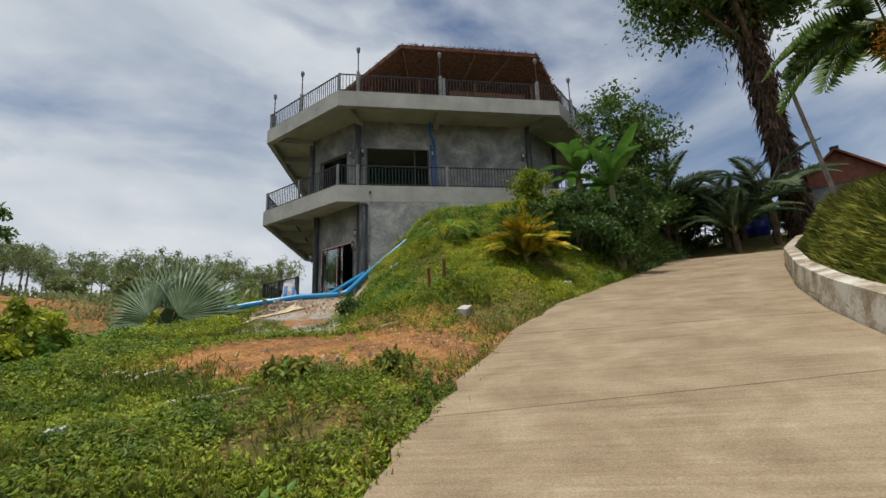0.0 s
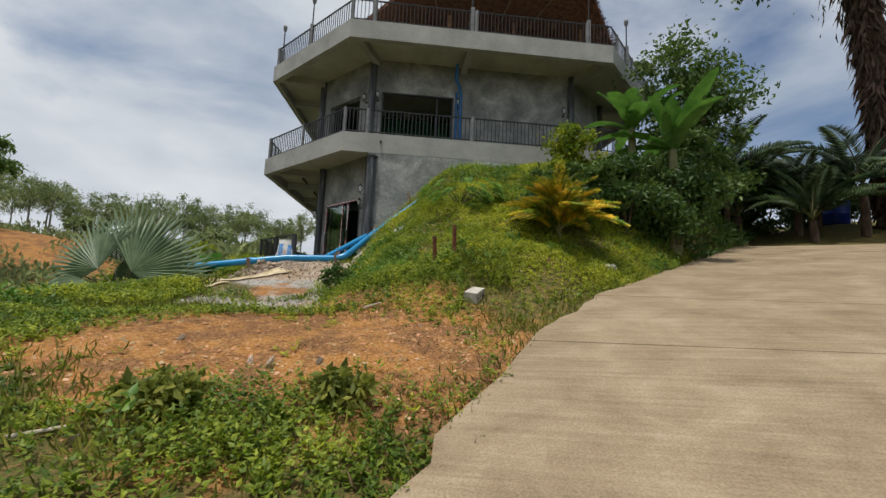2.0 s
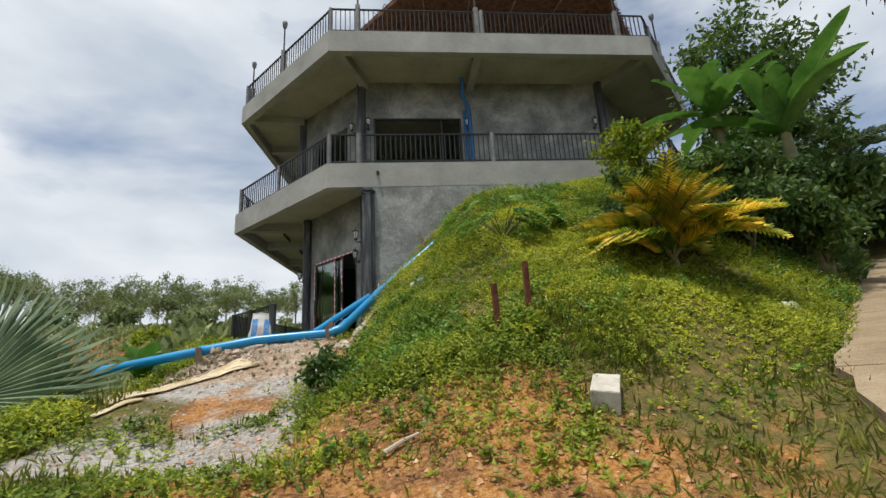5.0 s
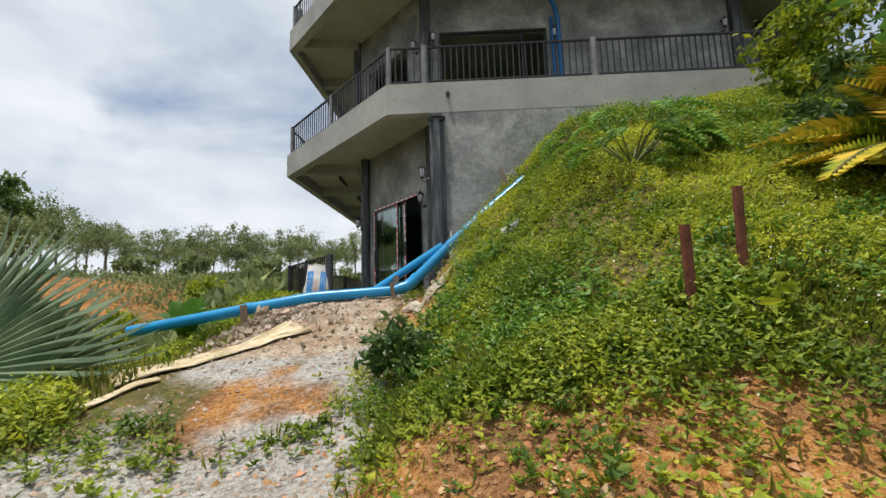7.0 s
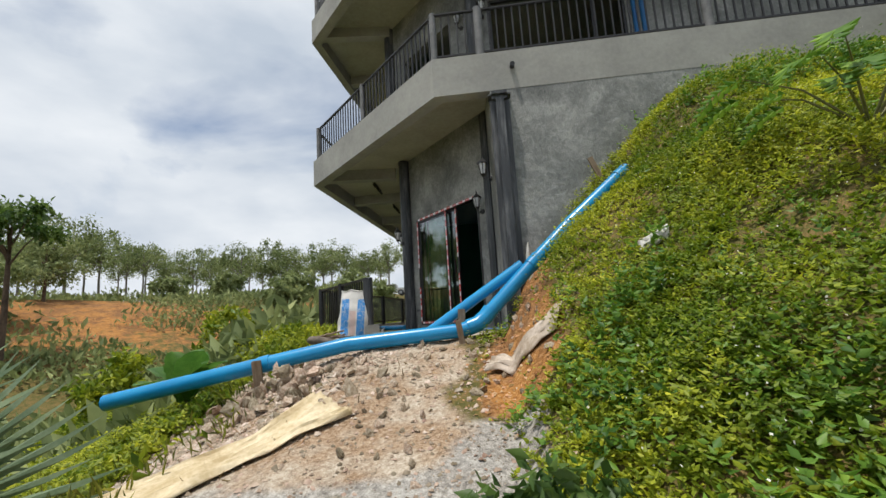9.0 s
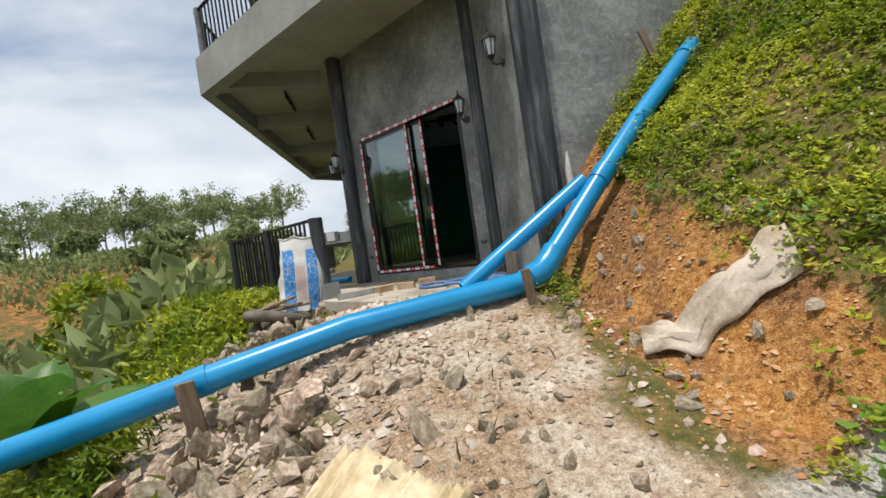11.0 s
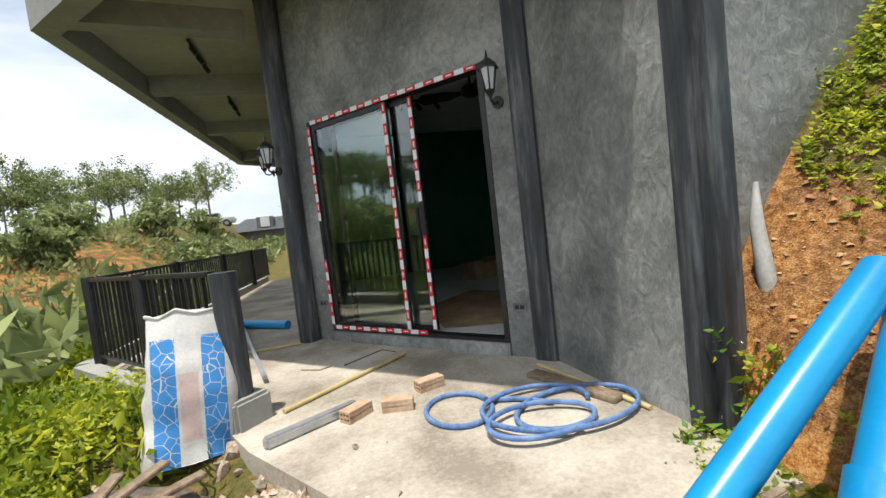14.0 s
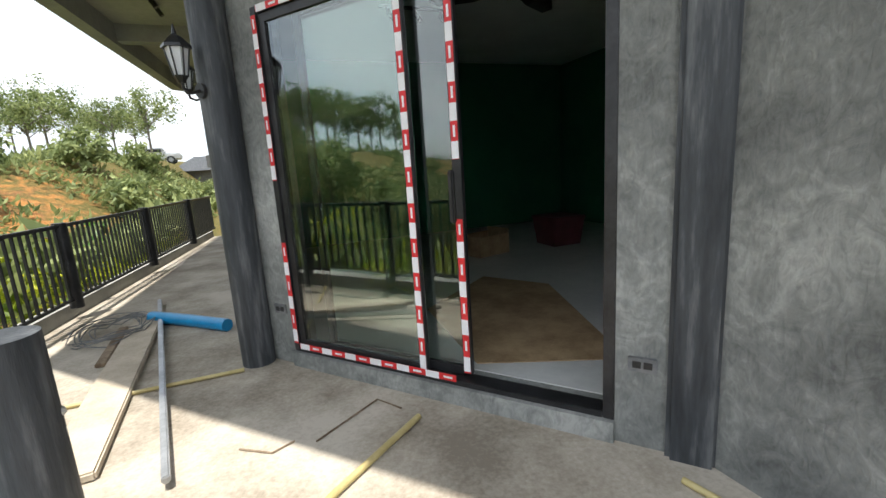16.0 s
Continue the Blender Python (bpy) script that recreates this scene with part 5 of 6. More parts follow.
# ---- litter in the grass ----
for i, (x, y, sz, lab) in enumerate(((-1.65, 6.26, 0.20, "dark mossy rock lying in the weeds"), (-1.4, 6.05, 0.13, "dark mossy rock lying in the weeds"), (-0.82, 4.89, 0.12, "pale stone lying in the grass"), (0.07, 5.36, 0.10, "pale flat stone lying in the grass"),
                                     (0.73, 6.58, 0.13, "pale broken stone among the weeds"), (0.55, 6.66, 0.09, "pale broken stone among the weeds"), (1.15, 6.62, 0.08, "grey stone on the red soil"), (-0.3, 7.2, 0.10, "grey stone on the red soil"), (2.1, 8.2, 0.07, "brown stone on the red soil"))):
    t = thing("rock", (x, y, gz(x, y)), lab, "rock")
    o = part("stone", STONES[i % 6], None, t)
    o.matrix_basis = Matrix.Translation((0, 0, sz * 0.12)) @ Euler((0.2 * i, 0.3 * i, i)).to_matrix().to_4x4() @ Matrix.Diagonal((sz * 1.5, sz, sz * 0.8, 1))
for p, q in (((-0.62, 5.15), (0.0, 5.42)), ((-1.3, 5.8), (-1.1, 6.15)), ((1.3, 9.0), (1.55, 9.15))):
    t = thing("stick", (p[0], p[1], gz(*p)), "dry pale stick lying in the grass", "stick")
    part("wood", Geo().tube([(0, 0, 0.05), ((q[0] - p[0]) * 0.5, (q[1] - p[1]) * 0.5 + 0.03, gz((p[0] + q[0]) / 2, (p[1] + q[1]) / 2) - gz(*p) + 0.05), (q[0] - p[0], q[1] - p[1], gz(*q) - gz(*p) + 0.05)], [0.018, 0.015, 0.009], 7), M_PLANK, t, smooth=True)

# ---- low wall along the road ----
kb = Geo()
ks = np.linspace(0.22, 1.0, 26)
for a, b in zip(ks, ks[1:]):
    q = []
    for s in (a, b):
        x, y = np.interp(s, ROAD_T, ROAD_RX), np.interp(s, ROAD_T, ROAD_RY)
        q.append((x, y, float(road_z(x, y))))
    d = Vector((q[1][0] - q[0][0], q[1][1] - q[0][1])).normalized()
    nrm = Vector((d.y, -d.x))
    vs = []
    for (x, y, z) in q:
        vs += [(x, y, z - 0.2), (x + nrm.x * 0.05, y + nrm.y * 0.05, z + 0.42), (x + nrm.x * 0.25, y + nrm.y * 0.25, z + 0.44), (x + nrm.x * 0.25, y + nrm.y * 0.25, z - 0.2)]
    kb.add(vs, [(0, 4, 5, 1), (1, 5, 6, 2), (2, 6, 7, 3)])
M_KERB = material("stained_kerb", [(0.35, (0.22, 0.17, 0.11)), (0.5, (0.40, 0.34, 0.25)), (0.62, (0.6, 0.57, 0.5))], 2.2, 0.9, bump=0.5, fine=22, detail=9)
structure("kerb_road", kb, M_KERB, "low stained concrete retaining kerb along the road", "kerb")

# ---- plants ----


def ground_normals(x, y):
    e = 0.1
    nx_ = -(ground_z(x + e, y, False) - ground_z(x - e, y, False)) / (2 * e)
    ny_ = -(ground_z(x, y + e, False) - ground_z(x, y - e, False)) / (2 * e)
    return unit(np.stack([nx_, ny_, np.ones_like(nx_)], 1))


def cover(name, x, y, mat, l0, l1, aspect, lift, up, label, cat, hgt=None):
    """Many small leaves or blades standing on the ground at x, y."""
    n = len(x)
    nr = ground_normals(x, y)
    z = ground_z(x, y) - 0.01
    h = (np.abs(RNG.normal(0, lift, n)) if hgt is None else hgt * RNG.rand(n))
    pos = np.stack([x, y, z], 1) + nr * h[:, None]
    al = unit(RNG.normal(0, 1, (n, 3)) * (1 - up) + nr * up * 1.6)
    sd = unit(np.cross(al, RNG.normal(0, 1, (n, 3))))
    ln = RNG.uniform(l0, l1, n)
    V, F = leaves(pos, al, sd, ln, ln * aspect)
    return tagged(new(name, array_mesh(name, V, F, mat)), label, cat, kind="stuff")


def green(x, y):
    r, g, p = soil(x, y)
    off = (x > road_left(y) + 0.08) & (x < road_right(y) + 0.2)
    house = (y > 14.95) & (x > -3.3) & (x < 11.3) & (x + y > 14.85)
    bare = np.clip(np.maximum(np.maximum(r * 1.1, g * 1.1), p * 1.1), 0, 1)
    return np.where(off | house, 0, (1 - bare) * (0.55 + 0.45 * (waves(x, y, 2.6, 31) > -0.35)))


def sprigs(name, x, y, mat, h, nl, l0, l1, aspect, label, cat, tilt=0.35):
    """Small upright plants: nl leaves round a leaning stem of height h (an array), each."""
    n = len(x)
    nr = ground_normals(x, y)
    root = np.stack([x, y, ground_z(x, y) - 0.01], 1)
    stem = unit(nr * 0.5 + (0, 0, 0.5) + RNG.normal(0, tilt, (n, 3)) * (1, 1, 0.3))
    f = (np.arange(nl)[None, :] + RNG.rand(n, nl)) / nl
    a = np.arange(nl)[None, :] * 2.4 + RNG.uniform(0, 6.3, (n, 1)) + RNG.normal(0, 0.3, (n, nl))
    pos = root[:, None, :] + stem[:, None, :] * (h[:, None] * (0.25 + 0.75 * f))[:, :, None]
    al = np.stack([np.cos(a), np.sin(a), RNG.normal(0.25, 0.35, (n, nl))], -1).reshape(-1, 3)
    al = unit(al)
    st = np.repeat(stem, nl, 0)
    sd = unit(np.cross(al, st + RNG.normal(0, 0.3, st.shape)))
    ln = (RNG.uniform(l0, l1, (n, nl)) * (1.15 - 0.5 * f)).reshape(-1)
    V, F = leaves(pos.reshape(-1, 3), al, sd, ln, ln * aspect, 0.3)
    return tagged(new(name, array_mesh(name, V, F, mat)), label, cat, kind="stuff")


# creepers on the bank, uneven in height
def bank(x, y):
    foot = 0.3 * sst(12.3, 11, y) + 0.3 * sst(9.4, 10.2, y) * sst(12.4, 11.6, y)
    return green(x, y) * sst(8.6, 10.0, y + 0.6 * waves(x, y, 2.0, 5)) * sst(0.35, 0.9, x + 0.25 * waves(x, y, 3, 9) + foot)


def tufts(x, y, f, seed, lo=-0.3, hi=0.3):
    return sst(lo, hi, waves(x, y, f, seed) + 0.5 * waves(x, y, f * 3.1, seed + 1))


x, y = scatter(70000, -0.2, 8.5, 8.2, 15.0, lambda x, y: bank(x, y) * (0.35 + 0.65 * tufts(x, y, 3.2, 42)))
sprigs("creepers", x, y, M_LEAF, (0.03 + 0.19 * np.clip(0.4 + waves(x, y, 3.4, 41), 0, 1.2)) * RNG.uniform(0.5, 1.3, len(x)), 8, 0.025, 0.06, 0.5, "dense bright green creepers covering the bank", "creeper")
x, y = scatter(60000, -0.2, 8.5, 8.2, 15.0, bank)
cover("low_creepers", x, y, M_LEAF, 0.02, 0.05, 0.55, 0, 0.3, "low small leaved creepers on the soil of the bank", "creeper", 0.05 + 0 * x)
x, y = scatter(9000, 0.3, 8.0, 8.8, 15.0, lambda x, y: bank(x, y) * tufts(x, y, 2.4, 43, 0.0, 0.5))
sprigs("broad_weeds", x, y, M_WEED, RNG.uniform(0.08, 0.28, len(x)), 8, 0.04, 0.085, 0.5, "broad leaved green weeds among the creepers", "weeds")
x, y = scatter(5000, 0.2, 8.0, 8.8, 15.0, bank)
cover("seed_heads", x, y, M_SEED, 0.008, 0.016, 0.9, 0, 0.3, "tiny pale flower heads among the creepers", "flowers", 0.14 + 0.16 * RNG.rand(len(x)))
# grass left of the path and along the road
x, y = scatter(230000, -7.0, 3.6, 0.8, 10.5, lambda x, y: green(x, y) ** 1.6 * (0.15 + 0.85 * tufts(x, y, 1.9, 51)) * sst(-7, -5, x))
cover("grass", x, y, M_GRASS, 0.04, 0.15, 0.11, 0.01, 0.6, "rough green and yellow grass with bare patches", "grass")
x, y = scatter(80000, -6.5, 2.8, 1.2, 10.5, lambda x, y: green(x, y) * (0.06 + 0.94 * tufts(x, y, 1.7, 52, -0.55, 0.15)) * sst(2.4, 0.8, x - 0.25 * y + 0.6))
sprigs("weeds", x, y, M_TURF, (0.05 + 0.2 * np.clip(waves(x, y, 2.2, 53) + 0.35, 0, 1)) * RNG.uniform(0.5, 1.3, len(x)), 7, 0.03, 0.075, 0.5, "leafy green weeds in the grass", "weeds")
x, y = scatter(2600, -6.5, 2.0, 1.2, 9.5, lambda x, y: green(x, y) ** 2 * tufts(x, y, 1.3, 56, 0.1, 0.5) * sst(1.6, 0.2, x - 0.2 * y + 1.2))
sprigs("broad_weeds_grass", x, y, M_WEED, RNG.uniform(0.12, 0.36, len(x)), 8, 0.07, 0.15, 0.5, "dark broad leaved weeds standing in the grass", "weeds")
x, y = scatter(900, -2.4, 3.4, 5.4, 9.4, lambda x, y: soil(x, y)[0] * tufts(x, y, 2.6, 58, 0.2, 0.6))
sprigs("soil_weeds", x, y, M_LEAF, RNG.uniform(0.03, 0.14, len(x)), 8, 0.03, 0.08, 0.35, "sparse young weeds on the red soil", "weeds")
x, y = scatter(64000, -9.0, -1.5, 9.0, 17.5, lambda x, y: green(x, y) * (x < -1.6 - 0.75 * sst(10.6, 11.2, y)) * (0.2 + 0.8 * tufts(x, y, 1.6, 59, -0.5, 0.2)))
sprigs("slope_plants", x, y, M_LEAF, RNG.uniform(0.05, 0.26, len(x)), 7, 0.04, 0.10, 0.45, "fresh green plants on the slope beside the path", "weeds")
x, y = scatter(24000, -9.0, -1.6, 9.5, 16.5, lambda x, y: green(x, y))
cover("slope_grass", x, y, M_GRASS, 0.07, 0.2, 0.09, 0.02, 0.6, "long grass on the slope beside the path", "grass")
x, y = scatter(40000, 1.2, 9.5, 3.2, 12.5, lambda x, y: green(x, y) * sst(1.3, 0.2, road_left(y) - x) * (x < road_left(y) + 0.03) )
cover("verge_grass", x, y, M_GRASS, 0.05, 0.16, 0.12, 0.01, 0.5, "grass verge along the concrete road", "grass")
x, y = scatter(9000, -2, 6.5, 2.5, 11, lambda x, y: sst(0.5, 0.0, np.abs(x - road_left(y) + 0.05)))
cover("dry_litter", x, y, M_DRY, 0.05, 0.17, 0.05, 0.006, 0.12, "dry brown straw litter along the road edge", "litter")
x, y = scatter(9000, -3, 3.5, 6, 15, lambda x, y: 0.5 * np.clip(sum(soil(x, y)), 0, 1) * (waves(x, y, 2, 61) > 0.2))
cover("path_litter", x, y, M_DRY, 0.03, 0.11, 0.06, 0.004, 0.1, "dry stalks on the bare soil", "litter")
x, y = scatter(50000, 5.5, 13.5, 1.0, 12.5, lambda x, y: (x > road_right(y) + 0.22) * sst(4.5, 3.0, x - road_right(y)))
cover("bank_grass", x, y, M_GRASS, 0.12, 0.38, 0.07, 0.02, 0.65, "long yellow green grass on the road bank", "grass")
x, y = scatter(26000, 8.5, 21.0, 12.0, 22.0, lambda x, y: green(x, y))
cover("far_verge", x, y, M_TREE, 0.10, 0.3, 0.3, 0.1, 0.4, "low dark undergrowth beyond the road", "undergrowth")
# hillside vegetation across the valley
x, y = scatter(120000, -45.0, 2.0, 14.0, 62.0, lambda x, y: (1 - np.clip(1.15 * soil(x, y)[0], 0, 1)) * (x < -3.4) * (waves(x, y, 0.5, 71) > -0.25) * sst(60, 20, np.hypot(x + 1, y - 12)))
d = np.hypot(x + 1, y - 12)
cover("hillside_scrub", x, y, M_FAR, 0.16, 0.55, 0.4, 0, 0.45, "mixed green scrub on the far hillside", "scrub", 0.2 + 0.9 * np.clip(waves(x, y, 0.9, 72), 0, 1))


def fan_leaf(g, base, hub, face, radius, spread, n=26):
    """A stiff fan leaf: a petiole from base to hub and pleated blades round it."""
    base, hub, face = Vector(base), Vector(hub), Vector(face).normalized()
    up = (hub - base).normalized()
    up = (up - face * up.dot(face)).normalized()
    sd = face.cross(up)
    vs, fs = [], []
    for i in range(n):
        a = (i / (n - 1) - 0.5) * spread
        da = spread / n * 0.62
        L = radius * (0.82 + 0.18 * math.cos(a * 0.9)) * RNG.uniform(0.9, 1.06)

        def at(an, r, f):
            return hub + (up * math.cos(an) + sd * math.sin(an)) * r + face * f
        droop = -0.10 * L * abs(math.sin(a)) * RNG.uniform(0.3, 1.6)
        k = len(vs)
        vs += [at(a, 0.01, 0), at(a - da, L * 0.44, -0.014), at(a, L * 0.52, 0.024), at(a + da, L * 0.44, -0.014), at(a - da * 0.34, L * 0.78, droop * 0.4), at(a + da * 0.34, L * 0.78, droop * 0.4), at(a + 0.02, L, droop * 1.2)]
        fs += [(k, k + 1, k + 2), (k, k + 2, k + 3), (k + 1, k + 4, k + 2), (k + 2, k + 4, k + 5), (k + 2, k + 5, k + 3), (k + 4, k + 6, k + 5)]
    return g.add(vs, fs)


def fan_palm(x, y):
    z = gz(x, y)
    t = thing("fan_palm", (x, y, z), "blue green fan palm with stiff pleated leaves", "palm")
    part("trunk", Geo().tube([(0, 0, -0.1), (0, 0, 0.35)], [0.12, 0.08], 10), M_BARK, t, smooth=True)
    spec = [((0.25, -0.15, 0.60), (0.15, -1, 0.35), 1.35, 2.7), ((-0.35, -0.1, 0.62), (-0.25, -1, 0.3), 1.25, 2.5), ((0.0, 0.25, 0.75), (-0.1, -1, 0.1), 1.35, 2.4), ((0.60, 0.1, 0.50), (0.5, -0.8, 0.3), 1.1, 2.6),
            ((-0.70, 0.1, 0.48), (-0.5, -0.8, 0.3), 1.1, 2.6), ((0.35, -0.5, 0.42), (0.2, -0.6, 0.9), 0.9, 3.0), ((-0.3, -0.5, 0.42), (-0.2, -0.6, 0.9), 0.9, 3.0), ((0.5, 0.6, 0.65), (0.6, 0.6, 0.4), 1.1, 2.6), ((-0.5, 0.6, 0.65), (-0.6, 0.6, 0.4), 1.1, 2.6)]
    for hub, face, r, s in spec:
        lf = part("leaf", fan_leaf(Geo(), (0, 0, 0.3), hub, face, r, s), M_FAN, t)
        part("petiole", Geo().tube([(0, 0, 0.25), Vector(hub) * 0.55 + Vector((0, 0, 0.1)), hub], [0.022, 0.016, 0.012], 6), M_STEM, lf)
    for k in range(5):
        a = RNG.uniform(0, 6.3)
        lf = fan_leaf(Geo(), (0, 0, 0.5), (0.25 * math.cos(a), 0.25 * math.sin(a), 0.45), (math.cos(a), math.sin(a), 0.3), 0.4, 1.2, 8)
        part("dead_leaf", lf, M_DRY, t, "dry brown hanging leaf")
    return t


fan_palm(-3.3, 11.1)


def banana_leaf(direction, length, width, droop, seed):
    """A broad blade folded along its rib, with a torn wavy margin."""
    r = np.random.RandomState(seed)
    g = Geo()
    d = Vector(direction).normalized()
    sd = d.cross(Vector((0, 0, 1))).normalized()
    up = sd.cross(d)
    vs, fs = [], []
    n = 22
    for i in range(n + 1):
        k = i / n
        c = d * length * k - Vector((0, 0, 1)) * droop * length * k ** 2.2
        w = width * 0.5 * math.sin(math.pi * min(1, k * 0.93 + 0.07)) ** 0.55 * (1 if i < n else 0.05)
        lift = up * w * 0.35
        e0, e1 = r.uniform(0.9, 1.04), r.uniform(0.9, 1.04)
        vs += [c + sd * w * e0 + lift, c + sd * w * 0.5 + lift * 0.6, c, c - sd * w * 0.5 + lift * 0.6, c - sd * w * e1 + lift]
    for i in range(n):
        for j in range(4):
            if r.rand() < 0.05 and j in (0, 3):
                continue
            a = i * 5 + j
            fs.append((a, a + 1, a + 6, a + 5))
    return g.add(vs, fs)


def banana(x, y, stem, n, length, width, label, seed, z=None, lean=0.0):
    r = np.random.RandomState(seed)
    t = thing("banana_plant", (x, y, (gz(x, y) if z is None else z)), label, "banana plant")
    part("stem", Geo().tube([(0, 0, -0.1), (lean * 0.4, 0, stem * 0.5), (lean, 0, stem)], [0.05 + 0.05 * stem, 0.04 + 0.045 * stem, 0.03 + 0.02 * stem], 10), M_STEM, t, smooth=True)
    for i in range(n):
        a = i * 2.4 + r.uniform(-0.4, 0.4)
        el = r.uniform(0.35, 1.25)
        L = length * r.uniform(0.75, 1.1)
        lf = part("leaf", banana_leaf((math.cos(a) * math.cos(el), math.sin(a) * math.cos(el), math.sin(el)), L, width, r.uniform(0.15, 0.55), seed * 50 + i), M_BANANA, t, smooth=True)
        lf.location = (lean, 0, stem - 0.05)
    return t


banana(-3.05, 14.0, 0.25, 7, 1.05, 0.36, "young green banana plant below the blue pipe", 3)
banana(8.2, 12.1, 2.5, 11, 2.2, 0.46, "tall banana plant with broad torn leaves", 8)
banana(7.5, 12.7, 2.2, 8, 1.9, 0.42, "banana plant with broad drooping leaves", 9)
for i, (bx, by) in enumerate(((-9.5, 29.0), (-6.2, 30.0), (-12.0, 26.0), (-5.4, 26.0), (-14.5, 33.0), (-8.0, 35.0), (-5.6, 36.0))):
    banana(bx, by, 0.4, 8, 1.15, 0.3, "young banana plant on the valley slope", 20 + i)


def frond(L, n, leaf, droop, arch=1.0, wid=0.03, hang=0.25):
    """A feather palm frond along +x: verts and faces of its leaflets, and its rib's points."""
    pts = [Vector((L * k * math.cos(0.2 * k), 0, L * (0.75 * arch * k - (0.55 * arch + droop) * k * k))) for k in np.linspace(0, 1, 12)]
    P, A, Sd, Ln = [], [], [], []
    for i in range(n):
        k = 0.14 + 0.86 * i / (n - 1)
        s = k * 11
        j = min(int(s), 10)
        p = pts[j].lerp(pts[j + 1], s - j)
        d = (pts[j + 1] - pts[j]).normalized()
        up = Vector((0, 1, 0)).cross(d) * -1
        for sg in (-1, 1):
            a = (d * 0.65 + Vector((0, sg, 0)) * 0.85 - Vector((0, 0, 1)) * (hang + RNG.uniform(-0.1, 0.1))).normalized()
            P.append(p)
            A.append(a)
            Sd.append(a.cross(Vector((0, 0, 1))).normalized())
            Ln.append(leaf * math.sin(math.pi * (0.12 + 0.83 * k)) ** 0.6 * RNG.uniform(0.85, 1.1))
    V, F = leaves(np.array(P), np.array(A), np.array(Sd), np.array(Ln), np.full(len(Ln), wid), 0.5)
    return V, F, pts


def feather_palm(at, trunk, r0, nfr, L, leaf, mat, label, seed, wid=0.03, low=0.1, high=1.2, trunk_mat=None, droop=0.25):
    rr = np.random.RandomState(seed)
    t = thing("palm", at, label, "palm")
    if trunk:
        part("trunk", Geo().tube([(0, 0, -0.2), (0.03, 0, trunk * 0.5), (0, 0, trunk)], [r0, r0 * 0.85, r0 * 0.75], 12), trunk_mat or M_STEM, t, smooth=True)
    for i in range(nfr):
        V, F, pts = frond(L * rr.uniform(0.75, 1.1), 30, leaf, droop * rr.uniform(0.5, 1.6), 1.0, wid)
        el = rr.uniform(low, high)
        m = Matrix.Rotation(i * 2.4 + rr.uniform(-0.3, 0.3), 4, "Z") @ Matrix.Rotation(-el * 0.6, 4, "Y")
        fr = part("frond", array_mesh("frond", V, F, mat), None, t)
        fr.matrix_basis = Matrix.Translation((0, 0, trunk)) @ m
        part("rib", Geo().tube(pts, [0.02] * 6 + [0.01] * 6, 5), M_STEM, fr)
    return t


feather_palm((4.95, 11.0, gz(4.95, 11.0)), 0.12, 0.05, 60, 1.2, 0.32, M_YELLOW, "bushy yellow green areca palm on the bank", 4, 0.026, 0.5, 2.6, None, 0.4)
feather_palm((11.75, 7.1, gz(11.75, 7.1)), 3.4, 0.10, 13, 2.1, 0.75, M_TREE, "slender areca palm with orange fruit above the road", 6, 0.06, -0.3, 0.9, None, 0.55)
t = thing("fruit_cluster", (11.6, 7.05, gz(11.75, 7.1) + 2.9), "hanging cluster of small orange palm fruit", "fruit")
V, F = leaves(RNG.normal(0, 1, (300, 3)) * (0.16, 0.16, 0.2), unit(RNG.normal(0, 1, (300, 3))), unit(RNG.normal(0, 1, (300, 3))), np.full(300, 0.06), np.full(300, 0.05))
part("berries", array_mesh("berries", V, F, M_ORANGE), None, t)
# palms beyond the road; their leaf colour carries the shade
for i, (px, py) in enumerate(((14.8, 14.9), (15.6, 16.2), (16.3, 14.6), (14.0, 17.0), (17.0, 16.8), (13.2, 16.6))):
    feather_palm((px, py, gz(px, py) - 0.1), 0.8 + 0.5 * (i % 3), 0.14, 12, 2.7, 0.55, M_SHADELEAF, "green palm beyond the road, its shade put into dark leaves", 30 + i, 0.045, 0.2, 1.5, M_BARK)
t = thing("bamboo_pole", (11.6, 8.6, gz(11.6, 8.6)), "leaning grey bamboo pole on the bank", "pole")
part("pole", Geo().tube([(0, 0, -0.1), (-0.5, 0.2, 3.4)], [0.05, 0.04], 8), M_PALEBARK, t)


def crown(n, rx, ry, rz, clumps, l0, l1, seed, flat=0.0):
    """Leaves in clumps through an uneven crown."""
    r = np.random.RandomState(seed)
    c = r.normal(0, 1, (clumps, 3))
    c = unit(c) * (r.rand(clumps, 1) ** 0.45) * (rx, ry, rz)
    k = r.randint(0, clumps, n)
    sz = r.uniform(0.07, 0.17, clumps)[k][:, None] * max(rx, rz)
    p = c[k] + r.normal(0, 1, (n, 3)) * sz * (1, 1, 0.5 if flat else 0.75)
    al = unit(r.normal(0, 1, (n, 3)) + (0, 0, -0.4))
    ln = r.uniform(l0, l1, n)
    return leaves(p, al, unit(np.cross(al, r.normal(0, 1, (n, 3)))), ln, ln * 0.45) + (c,)


